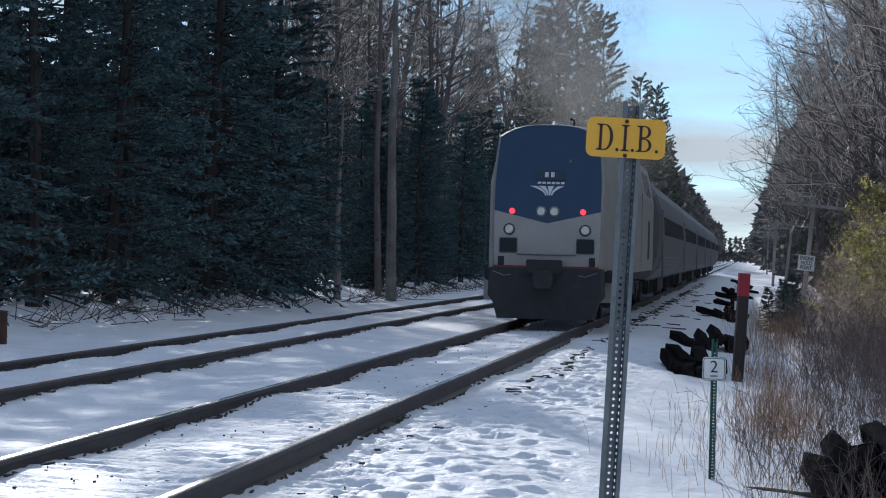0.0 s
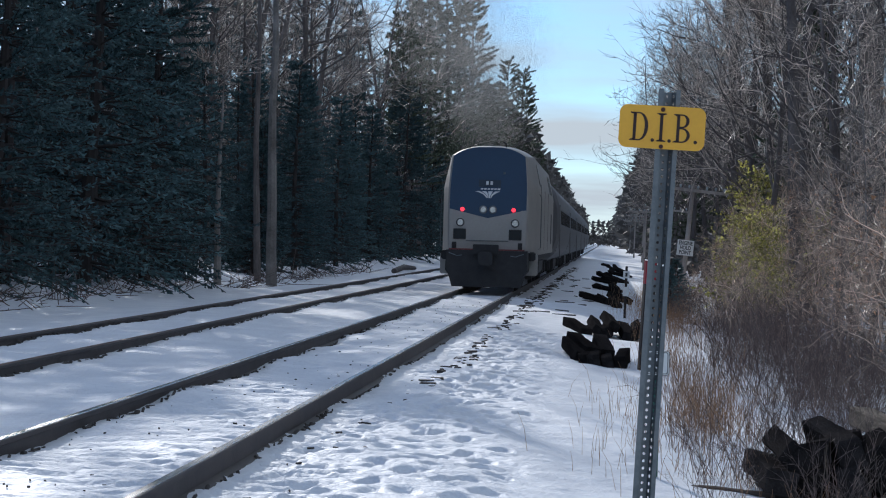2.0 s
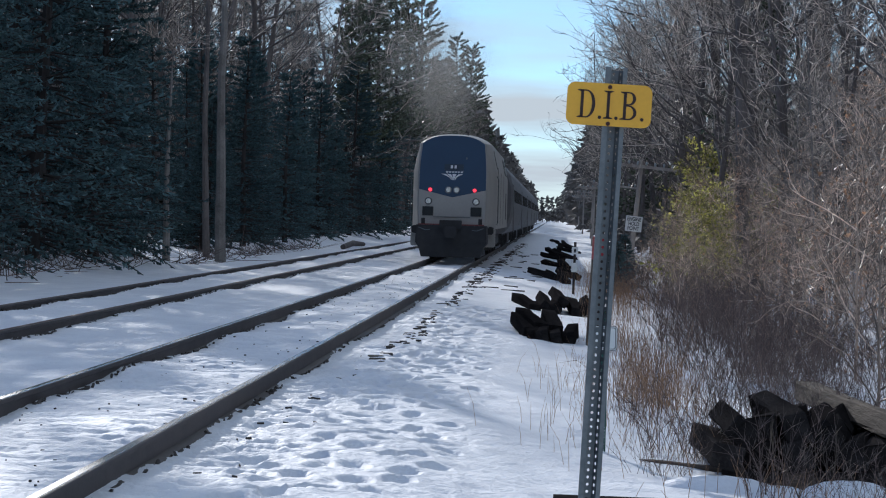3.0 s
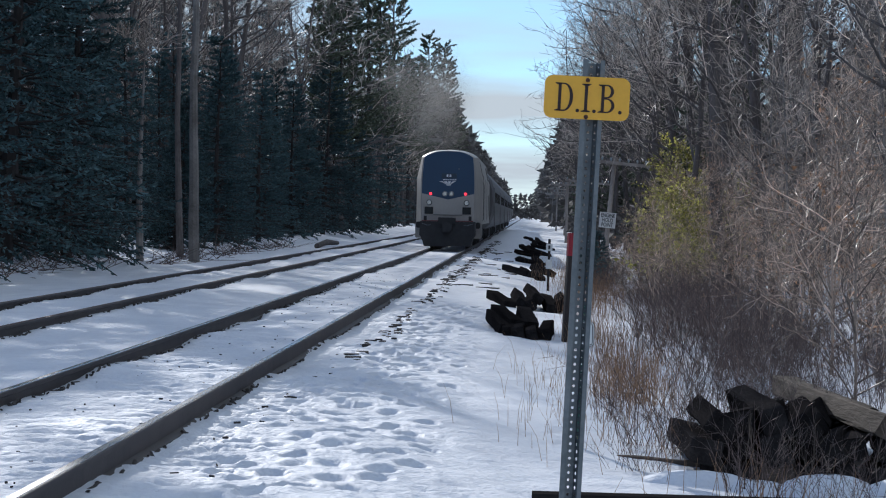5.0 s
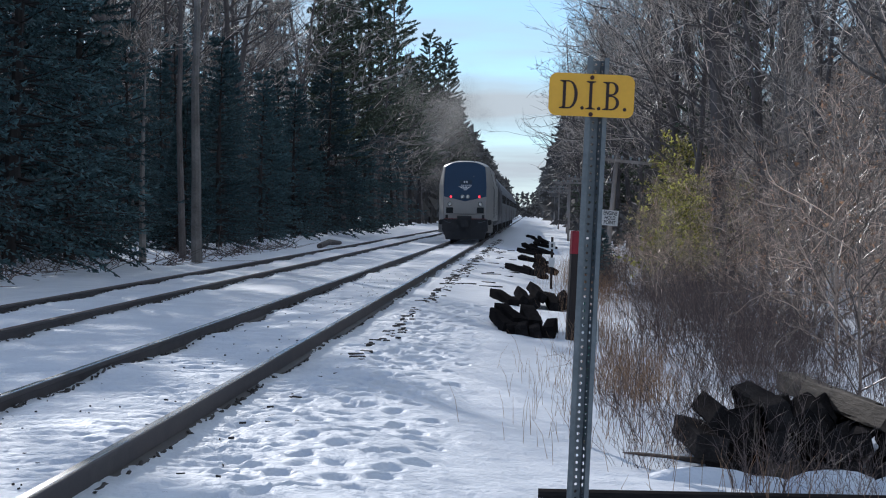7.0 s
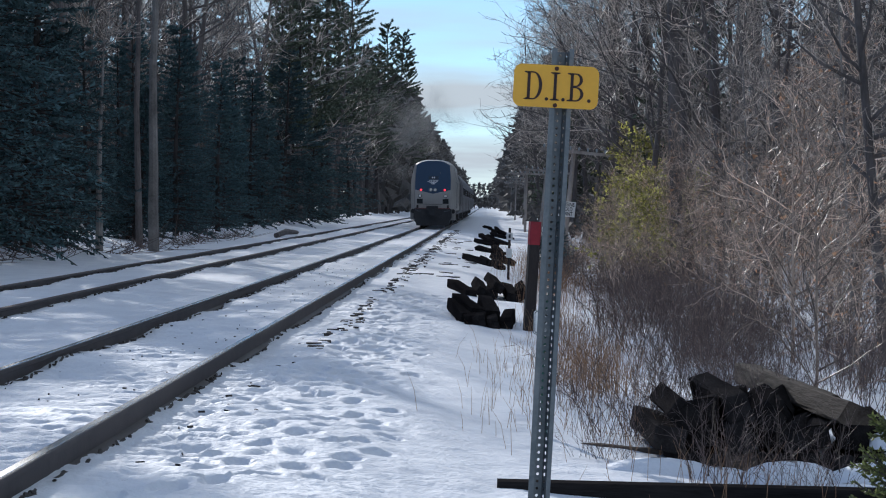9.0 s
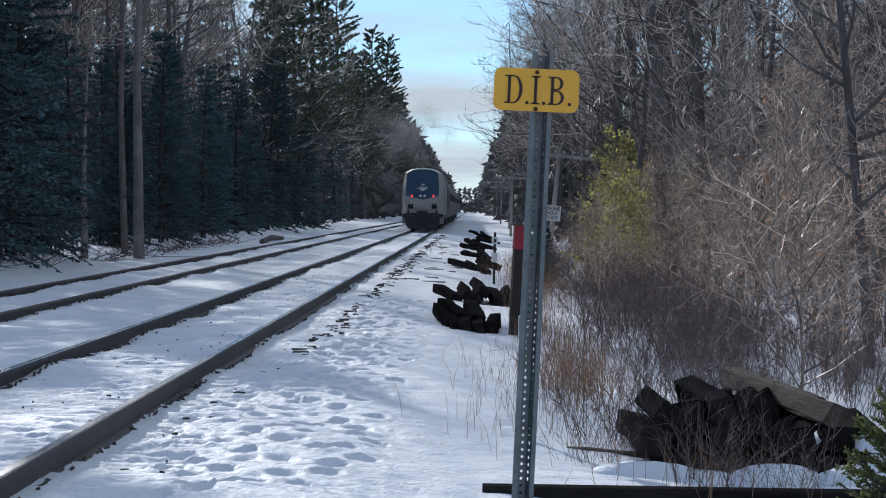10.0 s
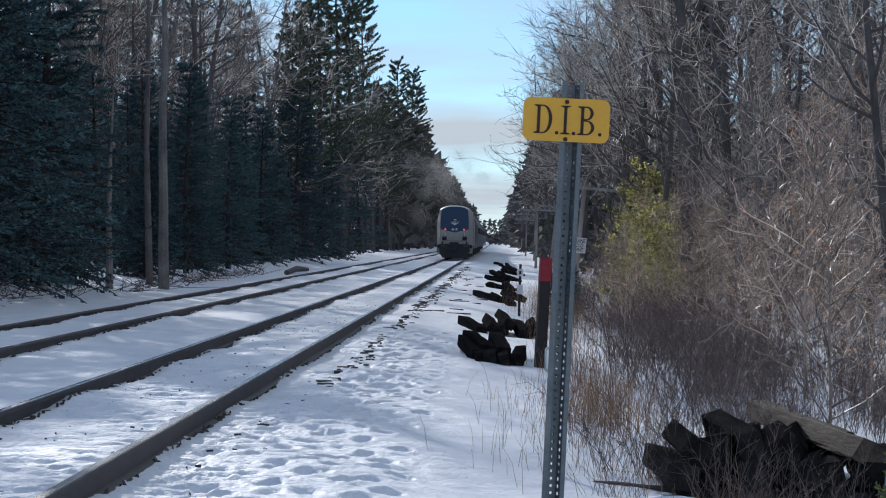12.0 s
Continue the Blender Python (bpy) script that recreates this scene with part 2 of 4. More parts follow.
def build_ground():
    xs = steps((-400, -60, 60), (-60, -12, 6), (-12, -5, 0.35), (-5, -0.7, 0.12), (-0.7, 1.0, 0.05), (1.0, 2.7, 0.03), (2.7, 3.5, 0.06), (3.5, 9, 0.16), (9, 20, 1), (20, 60, 8), (60, 400, 60))
    ys = steps((-40, 9, 3), (9, 13.5, 0.4), (13.5, 30, 0.05), (30, 46, 0.075), (46, 110, 0.5), (110, 200, 2), (200, 600, 12), (600, 3000, 200))
    X, Y = np.meshgrid(xs, ys)
    Z = ground_z(X, Y)
    r = np.random.default_rng(3)
    # footprints along the bank: several wandering trails of separate, sharp-edged dents
    for trail in range(5):
        home = 1.42 + 0.21 * trail
        y, x, side = 13.0 + 0.37 * trail, home, 1
        while y < 45:
            y += r.uniform(0.38, 0.75)
            x += r.normal(0, 0.05) + (home - x) * 0.12
            side = -side
            cx, cy, turn = x + 0.09 * side + r.normal(0, 0.03), y, r.normal(0.15, 0.3)
            lo, hi = np.searchsorted(ys, (cy - 0.8, cy + 0.8))
            le, ri = np.searchsorted(xs, (cx - 0.5, cx + 0.5))
            dx, dy = X[lo:hi, le:ri] - cx, Y[lo:hi, le:ri] - cy
            u, v = dx * math.cos(turn) - dy * math.sin(turn), dx * math.sin(turn) + dy * math.cos(turn)
            d = (u / r.uniform(0.060, 0.095)) ** 2 + (v / r.uniform(0.13, 0.22)) ** 2
            deep = 0.066 * r.uniform(0.35, 1.15)
            Z[lo:hi, le:ri] -= deep * np.exp(-(d ** 3)) - 0.14 * deep * np.exp(-((np.sqrt(d) - 1.35) ** 2) / 0.05)
    # small wind ripples and lumps in the crust
    lumps = r.normal(0, 1, X.shape)
    for _ in range(2):
        lumps = (lumps + np.roll(lumps, 1, 0) + np.roll(lumps, 1, 1) + np.roll(lumps, -1, 0) + np.roll(lumps, -1, 1)) / 5
    Z += ((Y > 14) & (Y < 46) & (X > -5) & (X < 5)) * 0.012 * lumps
    crust = r.normal(0, 1, X.shape)
    crust = sum(np.roll(crust, k, 1) for k in range(-4, 5)) / 5
    crust = (crust + 0.6 * np.roll(crust, 1, 0)) / 1.4
    patch = 0.5 + 0.5 * np.sin(1.3 * X + 2.1 * np.sin(0.55 * Y)) * np.sin(0.8 * Y + 1.7 * np.sin(1.1 * X))
    lane = ((X > -0.64) & (X < 0.64)) + 0.9 * ((X > 0.9) & (X < 1.5)) + 0.45 * ((X > -2.7) & (X < -0.95)) + 0.35 * ((X >= 1.5) & (X < 2.6))
    Z += ((Y > 13.5) & (Y < 46)) * lane * (0.35 + 0.65 * patch) * 0.046 * np.clip(crust, -1.4, 0.45)
    near = (np.abs(Y - 40) < 60) & (np.abs(X) < 9)
    Z += near * 0.005 * np.sin(9 * X + 3 * np.sin(1.7 * Y)) * np.sin(2.3 * Y + 2 * np.sin(3 * X))
    h, w = X.shape
    verts = np.stack([X, Y, Z], -1).reshape(-1, 3)
    idx = np.arange(h * w).reshape(h, w)
    faces = np.stack([idx[:-1, :-1], idx[:-1, 1:], idx[1:, 1:], idx[1:, :-1]], -1).reshape(-1, 4)
    me = bpy.data.meshes.new("ground")
    me.from_pydata(verts.tolist(), [], faces.tolist())
    me.materials.append(SNOW)
    me.polygons.foreach_set("use_smooth", [True] * len(me.polygons))
    tagged(new("ground", me), "snow-covered ground with footprints beside the tracks", "ground", kind="structure")


build_ground()


# ---- tracks ----
def rail_bm(x, y0, y1):
    prof = [(-0.07, -0.185), (0.07, -0.185), (0.07, -0.172), (0.012, -0.15), (0.010, -0.05), (0.037, -0.035), (0.037, -0.006), (0.030, -0.001),
            (-0.030, -0.001), (-0.037, -0.006), (-0.037, -0.035), (-0.010, -0.05), (-0.012, -0.15), (-0.07, -0.172)]
    b = Build()
    ys = list(range(int(y0), int(y1) + 1, 20))
    b.loft([[(x + px, y, pz) for px, pz in prof] for y in ys])
    return b


def build_track(cx, label, polished):
    t = thing("railway_track", label, "railway track", "tracks")
    r = random.Random(int(cx * 10) + 50)
    for s in (-0.7545, 0.7545):
        rail = rail_bm(cx + s, -40, 900).make("rail", RAIL, t)
        top = Build().loft([[(cx + s + px, y, pz) for px, pz in ((-0.027, 0.0), (0.027, 0.0), (0.024, 0.003), (-0.024, 0.003))] for y in (-40, 200, 900)])
        top.make("running_surface", RAILTOP if polished else RUST, rail)
        # stones and bare timber showing through along the rail foot
        st = Build()
        y = 8.0
        while y < 120:
            y += r.expovariate(5.0 if y < 60 else 2.0)
            side = 1 if r.random() < 0.75 else -1
            a, z = r.uniform(0, 3), gz(cx + s + side * 0.1, y)
            st.box((cx + s + side * r.uniform(0.055, 0.085), y, z + 0.002), (r.uniform(0.01, 0.035), r.uniform(0.04, 0.22), r.uniform(0.012, 0.03)),
                   pose(0, 0, 0, r.uniform(-15, 15), r.uniform(-15, 15), r.uniform(-20, 20)), cut=0.008)
        tagged(st.make("ballast", SHADEBALLAST, t), kind="stuff")
    return t


build_track(0.0, "main track with polished steel rails half buried in snow", True)
build_track(-3.66, "second track with dull rusty rails half buried in snow", False)


# ---- the train ----
def disc(c, r, y, depth=0.04, n=20):
    b = Build()
    b.loft([[(c[0] + rr * math.cos(k * math.tau / n), yy, c[1] + rr * math.sin(k * math.tau / n)) for k in range(n)] for rr, yy in ((r, y + depth), (r, y), (r * 0.82, y - 0.012))])
    return b


def wheel_set(parent, y, name="wheel"):
    for s in (-1, 1):
        b = Build()
        prof = ((0.50, 0.0), (0.50, 0.09), (0.53, 0.10), (0.53, 0.13), (0.2, 0.13), (0.2, 0.0))
        b.loft([[(s * (0.80 - w), y + rr * math.cos(k * math.tau / 24), 0.50 + rr * math.sin(k * math.tau / 24)) for k in range(24)] for rr, w in prof])
        b.make(name, UNDER, parent)


def bogie(parent, y, half, wheels):
    fr = Build()
    for s in (-1, 1):
        fr.box((s * 1.02, y, 0.62), (0.14, 2 * half + 0.7, 0.30), cut=0.04)
        for wy in wheels:
            fr.box((s * 1.05, y + wy, 0.5), (0.2, 0.36, 0.42), cut=0.05)
    fr.box((0, y, 0.62), (2.0, 0.6, 0.3))
    b = fr.make("bogie", UNDER, parent)
    for wy in wheels:
        wheel_set(b, y + wy)


def face_y(z):
    """How far the nose leans back at height z."""
    return 0.0 if z < 2.15 else 0.30 * (z - 2.15) ** 1.1 * 0.55


def half_w(z):
    return 1.05 - 0.10 * max(0.0, (z - 2.7) / 1.2) ** 1.5 - 0.03 * max(0.0, (1.9 - z))


def top_z(u):
    return 3.93 - 0.25 * abs(u) ** 3.2


def blue_z(u):
    return 1.98 + 0.24 * abs(u)


def face_pt(u, z, out=0.0):
    return (u * half_w(z), face_y(z) - out, z)


def build_locomotive():
    t = thing("locomotive", "silver diesel locomotive with a blue nose and lit red marker lamps", "locomotive")
    us = [i / 8 - 1 for i in range(17)]

    def panel(lo, hi, rows, out):
        b = Build()
        grid = [[face_pt(u, lo(u) + (hi(u) - lo(u)) * k / rows, out) for u in us] for k in range(rows + 1)]
        return b.loft(grid, closed=False, caps=False)

    panel(lambda u: 1.06, blue_z, 4, 0.0).make("nose", SILVER, t, smooth=True)
    panel(blue_z, top_z, 12, 0.004).make("blue_nose_panel", BLUE, t, "deep blue painted nose panel", smooth=True)
    # shell from the nose's outline back to the full body
    zs = [1.06 + (top_z(1) - 1.06) * k / 9 for k in range(10)]
    outline = [(-1, z) for z in zs] + [(u, top_z(u)) for u in us[1:-1]] + [(1, z) for z in reversed(zs)]

    def body_pt(u, z, y):
        if abs(u) == 1:
            zz = 1.0 + (z - 1.06) * 1.04
            x = 1.35 if zz < 2.85 else 1.35 - 0.20 * (zz - 2.85) / 0.9
            return (u * x, y, zz)
        return (u * 1.15, y, 4.03 - 0.29 * abs(u) ** 2.8)

    rings = [[face_pt(u, z) for u, z in outline], [(p[0] * 1.05, p[1] + 0.10, p[2] + 0.015) for p in (face_pt(u, z) for u, z in outline)],
             [body_pt(u, z, 2.1) for u, z in outline], [body_pt(u, z, 20.4) for u, z in outline]]
    sh = Build().loft(rings[1:], closed=False, caps=False)
    sh.loft(rings[:2], closed=False, caps=False)
    sh.add(rings[-1], [tuple(range(len(outline)))])
    sh.make("body", SILVER, t)
    rf = Build()
    rf.box((0, 12.5, 4.03), (1.5, 14.0, 0.06), cut=0.02)
    rf.box((0, 9.0, 4.10), (0.8, 2.4, 0.12), cut=0.04)
    rf.box((0, 16.0, 4.12), (1.2, 4.0, 0.14), cut=0.05)
    rf.make("roof_equipment", UNDER, t)
    hn = Build()
    hn.tube([(0.42, 0.9, 3.9), (0.42, 0.9, 4.06), (0.36, 0.8, 4.08)], [0.02, 0.02, 0.03], 6)
    hn.make("horn", UNDER, t)
    # pilot and anticlimber
    pl = Build()
    prof = [(1.10, 1.10), (1.12, 0.55), (1.02, 0.42), (0.93, 0.10), (-0.93, 0.10), (-1.02, 0.42), (-1.12, 0.55), (-1.10, 1.10)]
    pl.loft([[(x, -0.28 - 0.10 * (1.1 - z) * (1 - abs(x) / 1.4), z) for x, z in prof], [(x * 1.02, 0.6, z) for x, z in prof]])
    pl.make("pilot", UNDER, t, "black snow plough pilot")
    Build().box((0, -0.12, 1.12), (2.06, 0.30, 0.035)).make("red_sill", mat("dull_red_sill", (0.16, 0.03, 0.03), rough=0.6, bump=0), t, "dull red sill line")
    cp = Build()
    cp.box((-0.02, -0.30, 1.13), (0.70, 0.16, 0.26), cut=0.02)
    cp.box((0, -0.45, 0.88), (0.30, 0.5, 0.30), cut=0.05)
    cp.box((0, -0.74, 0.88), (0.38, 0.2, 0.36), cut=0.06)
    cp.make("coupler", UNDER, t)
    for s in (-1, 1):
        gr = Build().tube([(s * 1.02, -0.36, 1.02), (s * 0.80, -0.40, 0.94), (s * 0.66, -0.38, 0.96)], [0.012] * 3, 6)
        gr.make("grab_iron", GALV, t)
        st = Build()
        st.box((s * 0.90, -0.005, 1.215), (0.12, 0.03, 0.20), cut=0.01)
        st.make("step_recess", UNDER, t)
        wf = Build()
        for dx, dz, w, h in ((0, 0.135, 0.34, 0.02), (0, -0.135, 0.34, 0.02), (-0.165, 0, 0.02, 0.25), (0.165, 0, 0.02, 0.25)):
            wf.box((s * 0.76 + dx, -0.012, 1.535 + dz), (w, 0.04, h))
        win = Build().box((s * 0.76, -0.002, 1.535), (0.32, 0.02, 0.26)).make("nose_grille", WINDOW, t, "dark square nose opening")
        wf.make("frame", UNDER, win)
        rim = disc((s * 0.75, 1.85), 0.115, -0.012).make("ditch_light", UNDER, t)
        disc((s * 0.75, 1.85), 0.092, -0.026).make("lens", LENS, rim)
        rim = disc((s * 0.13, 2.21), 0.115, -0.010).make("headlight", GALV, t)
        disc((s * 0.13, 2.21), 0.088, -0.024).make("lens", LENS, rim)
        disc((s * 0.70, 2.21), 0.058, -0.020).make("marker_light", REDLAMP, t, "lit red marker lamp")
        # cab side windows and doors in the shoulder and flank
        for y0, w in ((2.4, 1.1), (15.2, 1.6), (17.3, 1.6)):
            q = Build()
            q.add([(s * (1.35 - 0.20 * (z - 2.85) / 0.9 + 0.006), y, z) for y, z in ((y0, 2.95), (y0 + w, 2.95), (y0 + w, 3.55), (y0, 3.55))], [(0, 1, 2, 3)])
            q.make("side_window", WINDOW, t)
        for y0, w, z0, z1 in ((17.2, 1.2, 1.3, 2.3), (3.6, 0.05, 1.1, 3.0), (8.0, 0.04, 1.1, 2.9), (12.5, 0.04, 1.1, 2.9)):
            Build().box((s * 1.35, y0, (z0 + z1) / 2), (0.012, w, z1 - z0)).make("side_grille", UNDER, t)
        Build().tube([(s * 1.35, 1.9, 1.15), (s * 1.41, 1.9, 1.2), (s * 1.41, 1.9, 2.6), (s * 1.35, 1.9, 2.7)], [0.015] * 4, 6).make("handrail", GALV, t)
        Build().box((s * 0.9, 1.4, 0.72), (0.9, 0.5, 0.6), cut=0.04).make("step_box", SILVER, t)
    # crossbar, number board, livery mark, wiper arms
    Build().tube([(-0.58, -0.03, 1.36), (0.58, -0.03, 1.36)], [0.014, 0.014], 6).make("handrail", GALV, t)
    nb = Build()
    nb.box((0.03, face_y(2.93) - 0.015, 2.93), (0.60, 0.03, 0.19), pose(0, 0, 0, -9))
    board = nb.make("number_board", mat("number_board_blue", (0.018, 0.034, 0.06), rough=0.4, bump=0), t, "dark blue-grey number board")
    bars = Build()
    for dx in (-0.06, 0.06):
        bars.box((0.02 + dx, face_y(2.93) - 0.034, 2.94), (0.07, 0.008, 0.10), pose(0, 0, 0, -9))
    bars.make("number_bars", LOGO, board, "pale bars on the number board")
    mark = Build()
    # four curved stripes that sweep from the upper edge down to one point, under a broken line
    for tx, bx in ((-0.31, -0.05), (-0.13, -0.01), (0.05, 0.03), (0.25, 0.07)):
        line = [(bx + (tx - bx) * (i / 8) ** 1.8, 2.53 + 0.185 * (i / 8) ** 0.9, 0.014 + 0.052 * (i / 8) ** 1.5) for i in range(9)]
        for (xa, za, wa), (xb, zb, wb) in zip(line, line[1:]):
            q = ((xa - wa, za), (xb - wb, zb), (xb + wb, zb), (xa + wa, za))
            mark.add([(x, face_y(z) - 0.011, z) for x, z in q], [(0, 1, 2, 3)])
    for i in range(6):
        x = -0.22 + 0.092 * i
        q = ((x, 2.757), (x + 0.07, 2.757), (x + 0.08, 2.80), (x + 0.01, 2.80))
        mark.add([(a, face_y(z) - 0.011, z) for a, z in q], [(0, 1, 2, 3)])
    mark.make("livery_mark", LOGO, t, "white swooping stripes")
    Build().box((0.42, face_y(3.2) - 0.02, 3.22), (0.05, 0.03, 0.06)).make("camera_housing", GALV, t)
    # underframe, tank and running gear
    uf = Build()
    uf.box((0, 10.5, 0.95), (2.6, 19.6, 0.25), cut=0.05)
    uf.box((0, 10.4, 0.62), (2.4, 4.4, 0.6), cut=0.15)
    uf.make("underframe", UNDER, t)
    bogie(t, 4.2, 1.6, (-1.4, 1.4))
    bogie(t, 16.6, 1.6, (-1.4, 1.4))
    return t


def build_coach():
    t = thing("passenger_coach", "ribbed stainless steel passenger coach with dark windows", "railway coach", "coaches of the train")
    half = [(1.15, 0.72), (1.40, 0.95), (1.55, 1.4), (1.60, 2.0), (1.57, 2.6), (1.42, 3.1), (1.12, 3.5), (0.7, 3.75), (0.3, 3.86)]
    ring = half + [(-x, z) for x, z in reversed(half)]
    sh = Build().loft([[(x * k, y, 2.1 + (z - 2.1) * k) for x, z in ring] for y, k in ((0.0, 0.94), (0.25, 1.0), (25.35, 1.0), (25.6, 0.94))])
    sh.make("body", STAINLESS, t)
    rib = Build()
    for s in (-1, 1):
        for i in range(5):
            z = 1.05 + i * 0.12
            x = float(np.interp(z, [p[1] for p in half], [p[0] for p in half]))
            rib.box((s * (x + 0.004), 12.8, z), (0.03, 24.6, 0.04))
        rib.box((s * 1.6, 12.8, 1.78), (0.02, 24.8, 0.05))
    rib.make("fluting", STAINLESS, t)
    for s in (-1, 1):
        for i in range(11):
            y = 2.6 + i * 2.04
            q = Build()
            q.box((s * 1.585, y, 2.25), (0.03, 1.62, 0.52), pose(0, 0, 0, 0, -s * 3), cut=0.008)
            q.make("window", WINDOW, t)
        Build().box((s * 1.575, 1.0, 1.75), (0.04, 0.8, 1.9), pose(0, 0, 0, 0, -s * 1)).make("door", STAINLESS, t)
    for y, d in ((-0.12, 0.3), (25.72, 0.3)):
        Build().box((0, y, 2.0), (1.0, d, 2.3), cut=0.1).make("gangway", UNDER, t)
    uf = Build()
    uf.box((0, 12.8, 0.78), (2.3, 24.6, 0.25), cut=0.05)
    uf.box((0.2, 11.0, 0.5), (2.0, 5.0, 0.5), cut=0.08)
    uf.make("underframe", UNDER, t)
    for y in (3.6, 22.0):
        bogie(t, y, 1.4, (-1.3, 1.3))
    return t


loco = build_locomotive()
coaches = [build_coach()]
for _ in range(5):
    coaches.append(copy_thing(coaches[0], Matrix.Identity(4)))


# ---- signs and posts ----
def u_post(length, width=0.078, deep=0.034, pitch=0.0254, holes=True):
    """A flanged channel post, open side to -y, with a punched web."""
    web, fl = Build(), Build()
    w = width * 0.21
    n = int(length / pitch)
    for i in range(n):
        z0, z1 = i * pitch, (i + 1) * pitch
        sq = [(-w, z0), (w, z0), (w, z1), (-w, z1)]
        r, zc = 0.0055, (z0 + z1) / 2
        oc = [(r * math.cos(a), zc + r * math.sin(a)) for a in (math.radians(d) for d in (225, 270, 315, 0, 45, 90, 135, 180))]
        for yy in (0.0, 0.004):
            v = [(x, yy, z) for x, z in sq] + [(x, yy, z) for x, z in oc]
            web.add(v, [(0, 1, 6, 5, 4), (1, 2, 8, 7, 6), (2, 3, 10, 9, 8), (3, 0, 4, 11, 10)])
    half = [(w, 0.0), (width * 0.30, -deep), (width * 0.5, -deep), (width * 0.5, -deep - 0.004), (width * 0.30 - 0.003, -deep - 0.004), (w - 0.004, 0.004)]
    fl.loft([[(-x, y, z) for x, y in half] for z in (0, length)])
    # the other side is punched as well
    fl.box((width * 0.40, -deep - 0.002, length / 2), (width * 0.2, 0.004, length))
    a, c = Vector((w, 0.002, 0)), Vector((width * 0.30, -deep, 0))
    for i in range(n):
        z0, z1 = i * pitch, (i + 1) * pitch
        r, zc = 0.0065, (z0 + z1) / 2
        m, e = (a + c) / 2, (c - a).normalized()
        sq = [Vector((a.x, a.y, z0)), Vector((c.x, c.y, z0)), Vector((c.x, c.y, z1)), Vector((a.x, a.y, z1))]
        oc = [m + e * (r * math.cos(g)) + Vector((0, 0, zc + r * math.sin(g))) for g in (math.radians(d) for d in (225, 270, 315, 0, 45, 90, 135, 180))]
        fl.add(sq + oc, [(0, 1, 6, 5, 4), (1, 2, 8, 7, 6), (2, 3, 10, 9, 8), (3, 0, 4, 11, 10)])
    return web, fl


def rounded_plate(w, h, r, thick, y=0.0, n=6):
    pts = []
    for cx, cz, a0 in ((w / 2 - r, h / 2 - r, 0), (-w / 2 + r, h / 2 - r, 90), (-w / 2 + r, -h / 2 + r, 180), (w / 2 - r, -h / 2 + r, 270)):
        pts += [(cx + r * math.cos(math.radians(a0 + 90 * k / n)), cz + r * math.sin(math.radians(a0 + 90 * k / n))) for k in range(n + 1)]
    return Build().loft([[(x, y, z) for x, z in pts], [(x, y - thick, z) for x, z in pts]])


# yellow stop sign on a punched post
base = pose(3.335, 9.0, -0.55, 1.0, 2.0, 12)
dib = thing("track_sign", "yellow lettered sign on a galvanised punched steel post", "sign", m=base)
web, fl = u_post(2.50)
web.make("post_web", GALV, dib)
fl.make("post_flange", GALV, dib)
plate = rounded_plate(0.297, 0.149, 0.028, 0.004, -0.044).make("sign_plate", YELLOW, dib, "yellow enamelled plate with rounded corners")
plate.matrix_basis = pose(-0.010, 0, 2.366, 0, 0, -14)


def flat(b, outline):
    """A thin raised piece of lettering with the given outline, on the plate."""
    n = len(outline)
    b.add([(x, -0.0502, z) for x, z in outline] + [(x, -0.0480, z) for x, z in outline],
          [tuple(range(n))] + [(i, (i + 1) % n, (i + 1) % n + n, i + n) for i in range(n)])


def bowl(b, x, zc, rx, rz, heavy, thin):
    """The round side of a letter, heavy in the middle and thin at its ends."""
    k = 14
    ang = [math.radians(-90 + 180 * i / k) for i in range(k + 1)]
    out = [(x + rx * math.cos(a), zc + rz * math.sin(a)) for a in ang]
    inn = [(x + (rx - heavy) * math.cos(a), zc + (rz - thin) * math.sin(a)) for a in ang]
    for i in range(k):
        flat(b, [out[i], out[i + 1], inn[i + 1], inn[i]])


def serif_letter(ch, x, h=0.098):
    b, st, z0, z1 = Build(), 0.0105, -h / 2, h / 2
    flat(b, [(x, z0), (x + st, z0), (x + st, z1), (x, z1)])
    for z in (z0, z1):
        sgn = 1 if z < 0 else -1
        right = 0.011 if ch == "I" else 0.0
        flat(b, [(x - 0.011, z), (x + st + right, z), (x + st + right, z + sgn * 0.003), (x + st, z + sgn * 0.007), (x, z + sgn * 0.007), (x - 0.011, z + sgn * 0.003)])
    if ch == "D":
        flat(b, [(x + st, z0), (x + 0.020, z0), (x + 0.020, z0 + 0.0045), (x + st, z0 + 0.0045)])
        flat(b, [(x + st, z1 - 0.0045), (x + 0.020, z1 - 0.0045), (x + 0.020, z1), (x + st, z1)])
        bowl(b, x + 0.020, 0, 0.032, h / 2, 0.0115, 0.0045)
    if ch == "B":
        for zc, rz, rx in ((h * 0.26, h * 0.24, 0.024), (-h * 0.24, h * 0.26, 0.028)):
            for e in (zc - rz, zc + rz - 0.0045):
                flat(b, [(x + st, e), (x + 0.019, e), (x + 0.019, e + 0.0045), (x + st, e + 0.0045)])
            bowl(b, x + 0.019, zc, rx, rz, 0.0110, 0.0045)
    b.make("letter", INK, plate)


serif_letter("D", -0.100)
serif_letter("I", -0.008)
serif_letter("B", 0.050)
for x in (-0.031, 0.027, 0.117):
    b = Build()
    flat(b, [(x + 0.0062 * math.cos(a * math.tau / 12), -0.045 + 0.0062 * math.sin(a * math.tau / 12)) for a in range(12)])
    b.make("full_stop", INK, plate)
for z in (0.062, -0.066):
    bl = Build().tube([(0.0, -0.048, z), (0.0, -0.056, z)], [0.008, 0.006], 8)
    bl.make("bolt", RUST, plate)

